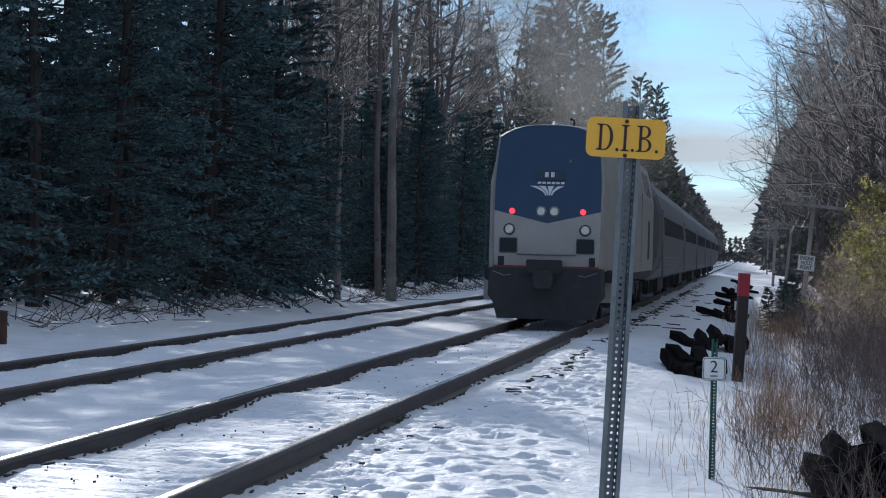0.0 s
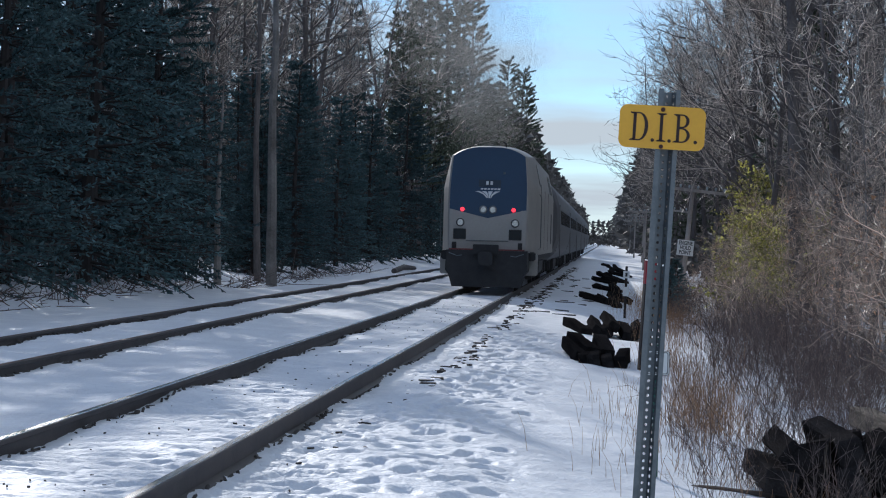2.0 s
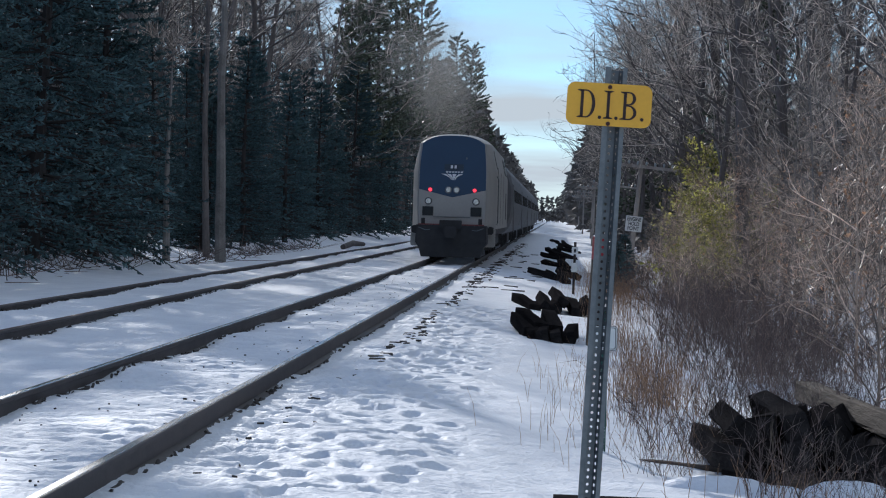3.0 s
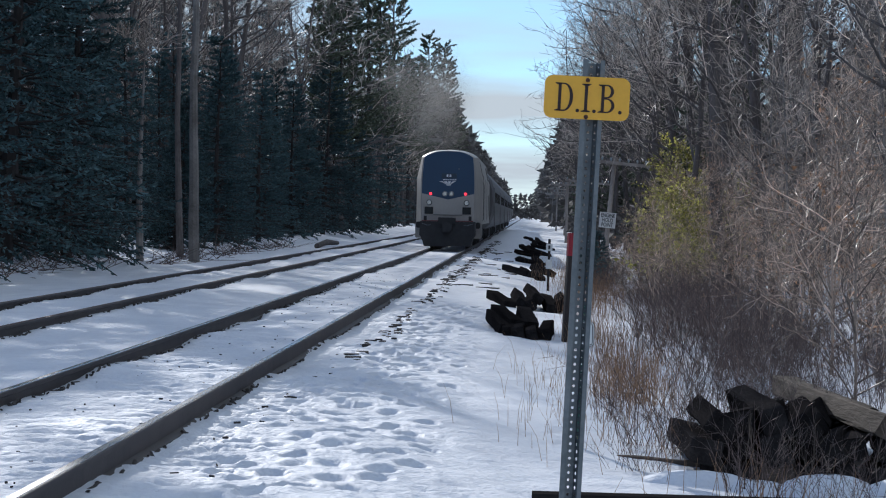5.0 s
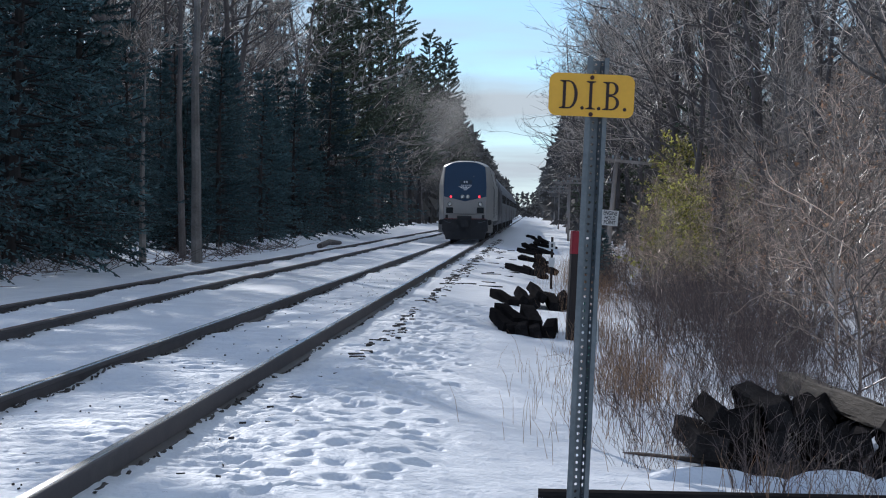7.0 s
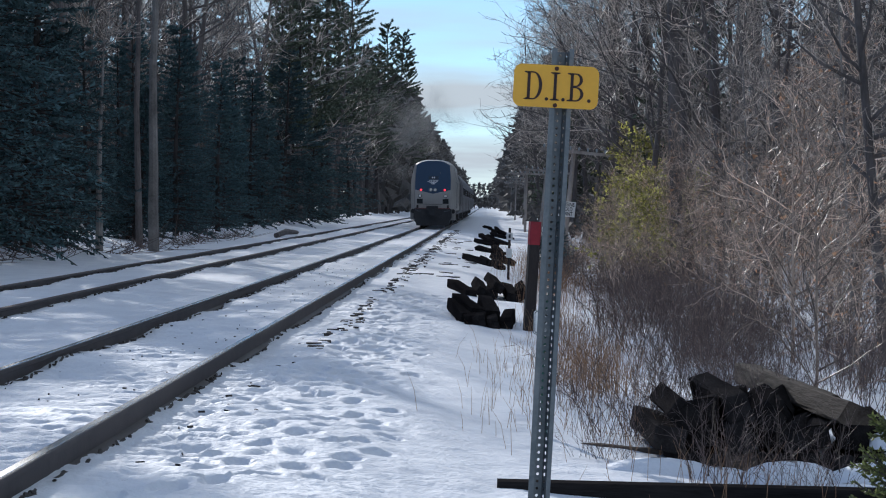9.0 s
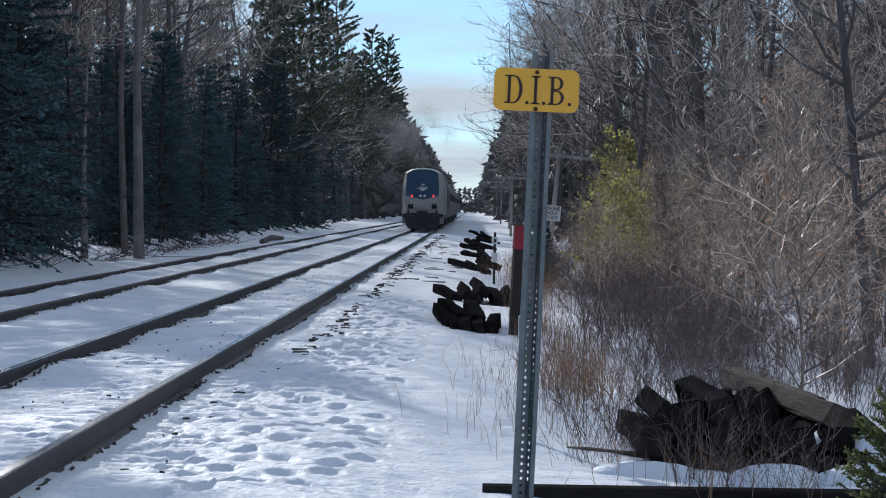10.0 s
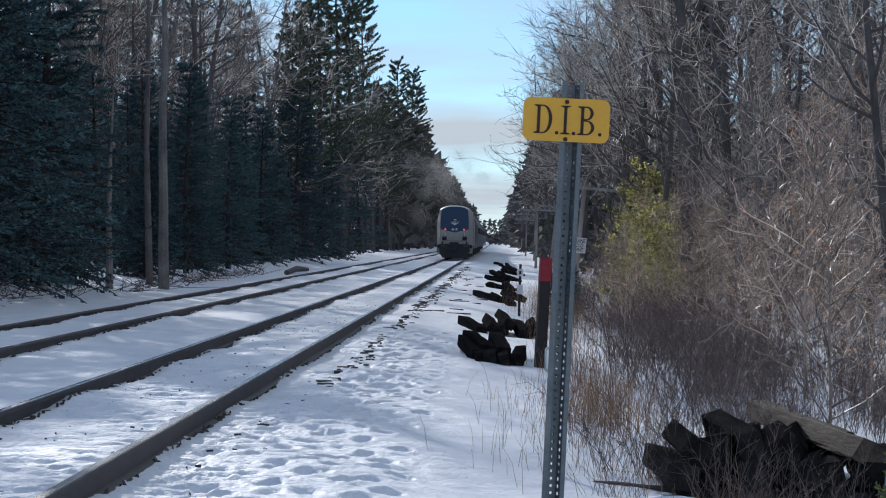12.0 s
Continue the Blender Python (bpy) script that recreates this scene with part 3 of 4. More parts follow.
# small white number sign on a green post
two = thing("number_sign", "small white number sign with black border on a green post", "sign", m=pose(3.65, 19.6, -0.59, 0, 0, -4))
web, fl = u_post(1.32, 0.05, 0.02)
web.make("post_web", GREENP, two)
fl.make("post_flange", GREENP, two)
pl2 = rounded_plate(0.19, 0.19, 0.025, 0.003, -0.026).make("sign_plate", BLACKP, two)
pl2.location = (0.0, 0, 1.085)
rounded_plate(0.182, 0.182, 0.022, 0.002, -0.0295).make("white_border", WHITEP, pl2)
rounded_plate(0.168, 0.168, 0.018, 0.002, -0.0325).make("black_line", BLACKP, pl2)
rounded_plate(0.158, 0.158, 0.016, 0.002, -0.0355).make("white_face", WHITEP, pl2)
lettering("2", 0.135, BLACKP, pl2, pose(0, -0.039, 0.012, 90), 1.0)
Build().box((0, -0.039, -0.058), (0.06, 0.002, 0.016)).make("small_print", mat("grey_print", (0.3, 0.3, 0.3), bump=0), pl2)

# wooden marker post with a red top
mk = thing("marker_post", "weathered wooden marker post with a red painted top", "post", m=pose(3.80, 36.0, -0.6, 0, 2.5, 12))
Build().box((0, 0, 0.72), (0.15, 1.44, 0.15), pose(0, 0, 0, 90), cut=0.015).make("post", POSTWOOD, mk)
Build().box((0, 0, 1.60), (0.156, 0.33, 0.156), pose(0, 0, 0, 90), cut=0.015).make("red_top", REDP, mk, "faded red painted band")

# small post with two plates farther on
sp = thing("plate_post", "thin post with two small white plates", "sign", m=pose(3.72, 60, -0.5, 0, 1, 0))
Build().tube([(0, 0, 0), (0, 0, 1.35)], [0.03, 0.03], 8).make("post", POSTWOOD, sp)
for z, w, h in ((1.15, 0.15, 0.17), (0.75, 0.14, 0.22)):
    q = rounded_plate(w, h, 0.01, 0.006, -0.032).make("plate", WHITEP, sp)
    q.location = (0, 0, z)
Build().box((0, -0.042, 1.15), (0.05, 0.003, 0.09)).make("dark_mark", BLACKP, sp)


# ---- pole line ----
def build_pole(height, arms, m, sign=False):
    t = thing("utility_pole", "leaning weathered wooden utility pole with crossarms" + (" and a white notice" if sign else ""), "utility pole", "pole line", m)
    Build().tube([(0, 0, 0), (0, 0, height * 0.5), (0, 0, height)], [0.10, 0.09, 0.075], 10).make("pole", POLEWOOD, t, smooth=False)
    for k in range(arms):
        z = height - 0.22 - 0.65 * k
        arm = Build().box((0.05, -0.12, z), (2.5, 0.1, 0.11), cut=0.0).make("crossarm", POLEWOOD, t)
        for i in range(8):
            x = -1.1 + i * 0.32
            if abs(x) > 0.1:
                Build().tube([(x, -0.12, z + 0.05), (x, -0.12, z + 0.12), (x, -0.12, z + 0.17), (x, -0.12, z + 0.19)], [0.025, 0.045, 0.04, 0.015], 8).make("insulator", GLASSY, arm)
    if sign:
        pl = rounded_plate(0.60, 0.56, 0.01, 0.006, -0.16).make("notice", WHITEP, t, "white notice board with dark lettering")
        pl.location = (-0.04, 0, 1.83)
        for i, word in enumerate(("ENGINE", "HOLD", "POINT")):
            lettering(word, 0.20, BLACKP, pl, pose(0, -0.168, 0.165 - 0.17 * i, 90), 0.72, heavy=0.02)
    return t


build_pole(4.15, 1, pose(6.0, 92, -0.55, 0, 5, 0), True)
build_pole(4.0, 1, pose(6.1, 138, -0.5, 0, 5, 0))
build_pole(4.3, 1, pose(5.9, 176, -0.5, 0, 1, 0))
build_pole(4.8, 2, pose(6.6, 232, -0.4, 0, 2, 0))
build_pole(5.2, 2, pose(6.6, 300, -0.4, 0, 1, 0))
build_pole(5.2, 2, pose(6.8, 375, -0.3, 0, 1, 0))


# ---- old ties ----
def tie_mesh(seed, mat_):
    r = random.Random(seed)
    b = Build()
    L, W, H = 2.5, 0.225, 0.175
    rings = []
    for i in range(8):
        y = -L / 2 + L * i / 7
        j = [r.uniform(-0.008, 0.008) for _ in range(16)]
        c = 0.018
        ring = [(-W / 2 + c, -H / 2), (W / 2 - c, -H / 2), (W / 2, -H / 2 + c), (W / 2, H / 2 - c), (W / 2 - c, H / 2), (-W / 2 + c, H / 2), (-W / 2, H / 2 - c), (-W / 2, -H / 2 + c)]
        e = 0.03 if i in (0, 7) else 0
        rings.append([(x + j[k], y + (r.uniform(-e, e)), z + j[k + 8]) for k, (x, z) in enumerate(ring)])
    b.loft(rings)
    me_ob = b.make("railroad_tie", mat_)
    me = me_ob.data
    bpy.data.objects.remove(me_ob)
    return me


TIES = [tie_mesh(s, TIEWOOD) for s in range(4)] + [tie_mesh(9, OLDWOOD)]


def tie(k, m, label="old dark creosoted wooden tie lying in the snow", group="discarded ties"):
    ob = new("railroad_tie", TIES[k])
    ob.matrix_basis = m
    return tagged(ob, label, "railroad tie", group)


rt = random.Random(21)
# heap beside the track: the near end of each tie (x, z), its roll about its length, its bearing and how far it stands back
HEAP = [(4.45, -0.36, 4, 2, 0.00), (4.66, -0.37, -5, -3, 0.06), (4.90, -0.36, 3, 4, 0.02), (5.13, -0.37, 8, 1, 0.10), (5.36, -0.36, -4, 5, 0.04), (5.60, -0.36, 2, -2, 0.14),
        (5.84, -0.36, 5, 3, 0.20), (4.38, -0.18, 12, 6, -0.03), (4.63, -0.17, -18, -5, 0.12), (4.84, -0.15, 74, 3, 0.02), (5.05, -0.18, 6, 8, 0.16), (5.22, -0.15, 66, -6, 0.03),
        (5.45, -0.17, -12, 7, 0.22), (5.70, -0.17, 6, 2, 0.10), (5.93, -0.18, -7, 5, 0.26), (4.47, -0.02, 40, 4, 0.06), (4.64, 0.00, -14, -4, 0.20), (4.83, 0.05, 76, 6, 0.08),
        (5.07, 0.00, 52, -3, 0.05), (5.18, -0.02, -38, 5, 0.24)]
for i, (x, z, roll, bearing, back) in enumerate(HEAP):
    pale = i == 2
    bearing -= 6 + 2.5 * (x - 4.4)
    a = math.radians(bearing)
    tie(4 if pale else i % 4, pose(x + 0.12 - 1.25 * math.sin(a), 18.0 + back + 1.25 * math.cos(a), z - 0.10, rt.uniform(-2.5, -0.5), roll, bearing),
        "weathered grey tie in a jumbled heap" if pale else "dark creosoted tie in a jumbled heap", "heap of old ties")
tie(4, pose(5.68, 19.35, -0.06, 1.0, 24, 8), "weathered grey tie lying on top of the heap", "heap of old ties")
tie(4, pose(5.72, 21.4, -0.12, 2, 4, 9), "weathered grey tie behind the heap", "heap of old ties")
tie(4, pose(5.05, 18.7, -0.50, 0, 4, 58), "weathered grey tie half buried in snow", "heap of old ties")
# squared timber lying across in the foreground
fore = Build()
fore.box((0, 0, 0), (0.22, 3.9, 0.25), cut=0.02)
fb = fore.make("timber", TIEWOOD)
fb.matrix_basis = pose(5.22, 15.7, -0.445, 0.3, 0, 89.5)
tagged(fb, "long dark timber half buried in snow", "timber")
# snow lying on and before the heap
lie = Build()
for x, y, z, sx, sy, sz in ((4.99, 18.7, -0.04, 0.09, 0.3, 0.06), (5.36, 18.8, -0.12, 0.08, 0.25, 0.05), (5.30, 17.4, -0.46, 0.40, 0.35, 0.13), (4.40, 17.6, -0.48, 0.50, 0.30, 0.14), (5.95, 17.3, -0.48, 0.5, 0.3, 0.17), (4.80, 17.5, -0.47, 0.3, 0.3, 0.08),
                            (6.1, 18.3, -0.25, 0.2, 0.4, 0.06), (5.6, 16.9, -0.52, 0.4, 0.2, 0.10), (4.9, 17.0, -0.55, 0.6, 0.2, 0.09)):
    lie.loft([[(x + sx * math.cos(k * math.tau / 14) * f * (1 + 0.12 * math.sin(3 * k + x * 9)), y + sy * math.sin(k * math.tau / 14) * f, z + sz * h) for k in range(14)]
              for f, h in ((1.0, -0.8), (0.93, 0.0), (0.75, 0.5), (0.45, 0.85), (0.12, 1.0))])
tagged(lie.make("snow_mound", SNOW, smooth=True), "small mounds of snow lying on and before the ties", "snow", kind="stuff")
# piles and scattered ties down the bank
# each: near end (x, y, z), roll about its length, bearing
PILE = [(3.04, 35.9, -0.34, 84, 3), (3.17, 35.8, -0.33, 82, 2), (3.36, 35.9, -0.36, 76, 3), (3.54, 36.0, -0.36, 86, 1), (2.95, 36.6, -0.27, 10, 6), (3.10, 36.9, -0.20, 10, 8),
        (3.30, 36.8, -0.22, 5, 3), (2.92, 47.6, -0.30, 6, 9), (3.16, 47.7, -0.27, 34, 4), (3.36, 47.5, -0.32, 70, 2), (3.46, 47.9, -0.18, 30, 5), (3.72, 47.7, -0.36, 12, 3),
        (3.92, 47.8, -0.32, 60, 2), (3.30, 72.0, -0.26, 12, 17), (3.42, 71.6, -0.32, 20, 8), (3.62, 68.5, -0.34, 5, 4), (3.98, 72.5, -0.26, 30, 14)]
for i, (x, y, z, roll, bearing) in enumerate(PILE):
    a = math.radians(bearing)
    tie(i % 4, pose(x - 1.25 * math.sin(a), y + 1.25 * math.cos(a), z + 0.05, 3.0, roll, bearing), "dark creosoted tie in a low pile on the snowy bank", "ties on the bank")
for i in range(15):
    y = 82 + i * 7.5 + rt.uniform(-3, 3)
    x = rt.uniform(2.9, 4.2)
    tie(i % 4, pose(x, y, gz(x, y) + rt.uniform(0.02, 0.14), rt.uniform(2, 6), rt.uniform(-25, 25), rt.uniform(4, 24)), group="ties on the bank")
# bare ballast and tie ends beside the main track, coloured dark as shadows
bits = Build()
y = 25.0
while y < 120:
    y += 0.53
    if rt.random() < 0.62:
        w = rt.uniform(0.03, 0.20)
        lane = 1.34 - w / 2 + rt.uniform(-0.03, 0.08) + 0.0006 * y
        bits.box((lane, y, gz(lane, y) - 0.004 + 0.012 * rt.random()), (w, rt.uniform(0.05, 0.16), 0.035), pose(0, 0, 0, 0, 0, rt.uniform(-14, 14)), cut=0.006)
for i in range(300):
    y = rt.uniform(30, 58) if i < 50 else rt.uniform(56, 150)
    lane = rt.gauss(1.44, 0.09 if y < 56 else 0.13)
    k = 1.0 if y < 56 else 1.3
    bits.box((lane, y, gz(lane, y)), (k * rt.uniform(0.02, 0.07), k * rt.uniform(0.04, 0.16), 0.035), pose(0, 0, 0, 0, 0, rt.uniform(-30, 30)), cut=0.005)
# thin sticks and scraps dropped on the bank
for i in range(24):
    y = rt.uniform(50, 120)
    lane = rt.uniform(1.8, 2.8)
    bits.box((lane, y, gz(lane, y) + 0.01), (rt.uniform(0.02, 0.05), rt.uniform(0.2, 0.9), 0.03), pose(0, 0, 0, 0, 0, rt.uniform(5, 60)), cut=0.005)
for i in range(34):
    y = rt.uniform(14, 30)
    lane = rt.gauss(1.22, 0.10)
    bits.box((lane, y, gz(lane, y) + 0.003), (rt.uniform(0.006, 0.026), rt.uniform(0.02, 0.07), 0.016), pose(0, 0, 0, 0, 0, rt.uniform(-60, 60)), cut=0.004)
for i in range(260):
    x, y = rt.uniform(-0.62, 0.62), 12 + 50 * rt.random() ** 1.4
    s = rt.uniform(0.005, 0.016)
    bits.box((x, y, gz(x, y) + 0.004), (s, s * rt.uniform(0.8, 2.5), 0.014), pose(0, 0, 0, 0, 0, rt.uniform(-80, 80)), cut=0.003)
tagged(bits.make("bare_ballast", SHADEBALLAST), "ballast stones and wood scraps showing through snow, coloured dark for their shadows", "ballast", kind="stuff")

# rusty drum by the second track
drum = thing("rusty_drum", "rust-brown steel drum standing in the snow", "drum", m=pose(-7.25, 35.9, -0.25))
Build().loft([[(r * math.cos(k * math.tau / 24), r * math.sin(k * math.tau / 24), z) for k in range(24)] for r, z in
              ((0.235, 0.0), (0.245, 0.02), (0.235, 0.04), (0.235, 0.19), (0.25, 0.2), (0.235, 0.21), (0.235, 0.38), (0.25, 0.39), (0.235, 0.40), (0.235, 0.56), (0.25, 0.57), (0.235, 0.58), (0.20, 0.56))]).make("barrel", RUST, drum)


# ---- trees ----
def rand_dir(r, d, spread):
    v = Vector((r.gauss(0, 1), r.gauss(0, 1), r.gauss(0, 1))).normalized()
    return (d + spread * v).normalized()


def limb(b, r, p, d, length, r0, segs, sides, up=0.12, wob=0.18, tip=0.3):
    pts, radii = [Vector(p)], [r0]
    for i in range(segs):
        d = (d + Vector((r.gauss(0, wob), r.gauss(0, wob), r.gauss(0, wob) + up))).normalized()
        pts.append(pts[-1] + d * length / segs)
        radii.append(r0 * (1 - (1 - tip) * (i + 1) / segs))
    b.tube(pts, radii, sides, cap=False)
    return pts


def at_pts(pts, f):
    k = f * (len(pts) - 1)
    i = min(int(k), len(pts) - 2)
    return pts[i].lerp(pts[i + 1], k - i), (pts[i + 1] - pts[i]).normalized()


def bare_tree(seed, height, r0, first=0.35, n1=22, n2=6, n3=6, lean=0.03, leaves=0, leaf=1.0, spread=0.30, twig=1.0, reach=1.0):
    r = random.Random(seed)
    wood, fine, lv = Build(), Build(), Build()
    trunk = limb(wood, r, (0, 0, -0.3), Vector((r.gauss(0, lean), r.gauss(0, lean), 1)).normalized(), height, r0, 10, 8, up=0.10, wob=0.04, tip=0.12)
    for i in range(n1):
        f = first + (0.98 - first) * (i + r.random()) / n1
        p, d = at_pts(trunk, f)
        a = r.uniform(0, math.tau)
        out = Vector((math.cos(a), math.sin(a), r.uniform(0.25, 0.9))).normalized()
        L = height * spread * (1.15 - f) * r.uniform(0.7, 1.3) + 0.5
        br = limb(wood, r, p, out, L, r0 * (1.05 - f) * 0.42 + 0.006, 4, 4, up=0.10)
        for j in range(n2):
            g = r.uniform(0.2, 1.0)
            p2, d2 = at_pts(br, g)
            L2 = L * 0.45 * r.uniform(0.5, 1.2) + 0.25
            sb = limb(fine, r, p2, rand_dir(r, d2, 0.8), L2, 0.010 * twig + 0.003, 3, 3, up=0.06, wob=0.28, tip=0.45)
            for k in range(n3):
                p3, d3 = at_pts(sb, r.uniform(0.15, 1.0))
                e = p3 + rand_dir(r, d3 + Vector((0, 0, 0.25)), 0.9) * r.uniform(0.2, 0.6) * reach
                mid = p3.lerp(e, 0.55)
                if reach < 1:
                    mid += Vector((r.gauss(0, 0.03), r.gauss(0, 0.03), r.gauss(0, 0.03)))
                    fine.tube([p3, mid, e], [0.009 * twig, 0.007 * twig, 0.004 * twig], 3, cap=False)
                else:
                    fine.tube([p3, e], [0.009 * twig, 0.004 * twig], 3, cap=False)
                if leaves and r.random() < leaves:
                    s = r.uniform(0.014, 0.034) * leaf
                    q = [mid + Vector((r.gauss(0, s), r.gauss(0, s), r.gauss(0, s))) for _ in range(4)]
                    lv.add(q, [(0, 1, 2), (1, 3, 2)])
    return wood, fine, lv


def needle_tree(seed, height, r0, width, low=0.05, whorls=26, per=6, sprays=13, droop=-0.25, size=0.34, shape=0.8, slim=0.17):
    r = random.Random(seed)
    wood, nd = Build(), Build()
    trunk = limb(wood, r, (0, 0, -0.3), Vector((0, 0, 1)), height, r0, 8, 7, up=0.1, wob=0.02, tip=0.08)
    for i in range(whorls):
        f = low + (0.99 - low) * (i + r.random() * 0.8) / whorls
        p, _ = at_pts(trunk, f)
        for k in range(per):
            if r.random() < 0.14:
                continue
            a = r.uniform(0, math.tau)
            L = width * max(0.08, (1 - f)) ** shape * r.uniform(0.6, 1.2) + 0.25
            out = Vector((math.cos(a), math.sin(a), droop + 0.5 * f + r.uniform(-0.15, 0.2))).normalized()
            br = limb(wood, r, p, out, L, 0.03 * (1.2 - f) + 0.006, 3, 3, up=0.02, wob=0.1)
            for j in range(sprays):
                q, d = at_pts(br, r.uniform(0.22, 1.0))
                dd = rand_dir(r, d + Vector((0, 0, -0.15)), 0.75)
                side = dd.cross(rand_dir(r, Vector((0, 0, 1)), 0.6)).normalized()
                s = size * r.uniform(0.55, 1.25)
                lift = dd.cross(side) * s * 0.15
                t1, t2 = q + dd * s * 0.5 + side * s * slim, q + dd * s * 0.5 - side * s * slim
                nd.add([q - lift, t1 + lift, q + dd * s - lift, t2 + lift], [(0, 1, 2), (0, 2, 3)])
    return wood, nd


def plant(name, label, category, group, meshes):
    t = thing(name, label, category, group)
    for pname, b, material in meshes:
        if b.v:
            tagged(b.make(pname, material, t), kind="" if pname == "trunk" else "stuff")
    return t


BARE = "bare leafless deciduous tree with grey bark and fine twigs"
proto = {}
specs = {"a": (1, 17, 0.15, 0.36, 23, 6, 5), "b": (2, 19, 0.18, 0.42, 23, 6, 5), "c": (3, 14, 0.10, 0.20, 30, 6, 5), "d": (4, 16, 0.12, 0.22, 30, 6, 5)}
for key, (s, h, r0, first, n1, n2, n3) in specs.items():
    w_, f_, l_ = bare_tree(s, h, r0, first, n1, n2, n3, spread=0.17 if key in "cd" else 0.30, twig=0.6 if key in "cd" else 1.0, reach=0.75 if key in "cd" else 1.0)
    proto[key] = plant("bare_tree", BARE, "tree", "leafless trees", (("trunk", w_, BARK), ("crown", f_, TWIG)))
for key, (s, h, r0) in {"e": (5, 18, 0.18), "f": (6, 15, 0.15)}.items():
    w_, f_, l_ = bare_tree(s, h, r0, 0.25, 16, 5, 4, twig=1.8)
    proto[key] = plant("bare_tree", BARE, "tree", "leafless trees", (("trunk", w_, BARK), ("crown", f_, TWIG)))
for key, (s, h) in {"s": (11, 5.0), "u": (12, 4.2), "v": (13, 6.5)}.items():
    w_, f_, l_ = bare_tree(s, h, 0.030, 0.08, 24, 6, 6, leaves=0.22, spread=0.24, twig=0.45, reach=0.6)
    proto[key] = plant("sapling", "thin brown sapling with a few dead leaves", "sapling", "undergrowth", (("stem", w_, SAPTWIG), ("twig_crown", f_, SAPTWIG), ("foliage", l_, DEADLEAF)))
for key, (s, h) in {"x": (15, 2.0), "y": (16, 2.6)}.items():
    b0, f0 = Build(), Build()
    r = random.Random(s)
    for i in range(38):
        a = r.uniform(0, math.tau)
        pts = limb(b0, r, (r.gauss(0, 0.45), r.gauss(0, 0.45), -0.1), Vector((0.45 * math.cos(a), 0.45 * math.sin(a), 1)).normalized(), h * r.uniform(0.5, 1.1), 0.009, 5, 3, up=0.03, wob=0.14)
        for j in range(11):
            p3, d3 = at_pts(pts, r.uniform(0.3, 1.0))
            f0.tube([p3, p3 + rand_dir(r, d3, 0.8) * r.uniform(0.15, 0.5)], [0.005, 0.002], 3, cap=False)
    proto[key] = plant("shrub", "tangled leafless brown shrub growing from the snow", "shrub", "undergrowth", (("stem", b0, SHRUB), ("twig_crown", f0, SHRUB)))
for key, (s, h) in {"m": (21, 9.0), "n": (22, 7.0)}.items():
    w_, f_, l_ = bare_tree(s, h, 0.030, 0.30, 16, 4, 4, lean=0.08, spread=0.12, twig=0.7)
    proto[key] = plant("pale_sapling", "slender pale grey sapling leaning towards the light", "sapling", "pale saplings", (("stem", w_, PALEBARK), ("twig_crown", f_, TWIG)))
HEM = "dark green hemlock with drooping branches"
for key, (s, h, wd) in {"h": (31, 15, 3.6), "i": (32, 12, 3.3), "j": (33, 8, 2.6)}.items():
    w_, n_ = needle_tree(s, h, 0.02 * h * 0.8, wd, whorls=34, per=8, sprays=62, size=0.16, slim=0.21)
    proto[key] = plant("hemlock_tree", HEM, "conifer", "dark conifers", (("trunk", w_, DARKBARK), ("foliage", n_, NEEDLE)))
for key, (s, h, wd) in {"p": (41, 22, 4.2), "q": (42, 19, 3.8)}.items():
    w_, n_ = needle_tree(s, h, 0.26, wd, low=0.28, whorls=26, per=7, sprays=85, droop=0.05, size=0.24, shape=0.55, slim=0.15)
    proto[key] = plant("pine_tree", "tall white pine with tufted green needles", "conifer", "pines", (("trunk", w_, DARKBARK), ("foliage", n_, PINE)))
w_, f_, l_ = bare_tree(51, 6.4, 0.055, 0.12, 30, 6, 9, leaves=0.95, leaf=2.2, spread=0.34, twig=0.6, reach=0.7)
proto["g"] = plant("young_tree", "young tree with sunlit yellow-green foliage", "tree", "young green trees", (("trunk", w_, BARK), ("twig_crown", f_, SAPTWIG), ("foliage", l_, YPINE)))
for key, (s, h) in {"t": (61, 14.0), "w": (62, 12.5)}.items():
    w_, f_, l_ = bare_tree(s, h, 0.13, 0.30, 26, 9, 8, lean=0.04, spread=0.42, twig=0.75, reach=1.3)
    proto[key] = plant("spreading_tree", "leafless tree with long spreading limbs and fine twigs", "tree", "spreading trees", (("trunk", w_, BARK), ("crown", f_, TWIG)))
w_, n_ = needle_tree(52, 9.5, 0.10, 2.6, low=0.10, whorls=24, per=6, sprays=48, droop=0.1, size=0.20, slim=0.14)
proto["o"] = plant("pine_tree", "mid-sized olive green pine among bare trees", "conifer", "pines", (("trunk", w_, DARKBARK), ("foliage", n_, PINE)))
w_, n_ = needle_tree(53, 1.9, 0.03, 0.80, low=0.02, whorls=26, per=9, sprays=56, droop=0.1, size=0.075, shape=0.5)
proto["k"] = plant("young_hemlock", "small bushy green conifer in the snow", "conifer", "young conifers", (("trunk", w_, BARK), ("foliage", n_, OLIVE)))
GROWN = {"i": 1.2, "j": 0.9, "q": 0.92, "p": 1.05, "b": 1.05, "a": 1.02, "d": 0.87, "f": 0.87, "e": 1.04, "w": 0.95, "t": 0.95, "c": 0.81, "s": 0.72, "u": 0.62,
         "x": 0.64, "y": 0.68, "v": 0.64, "n": 0.78, "m": 0.77}
used = set()


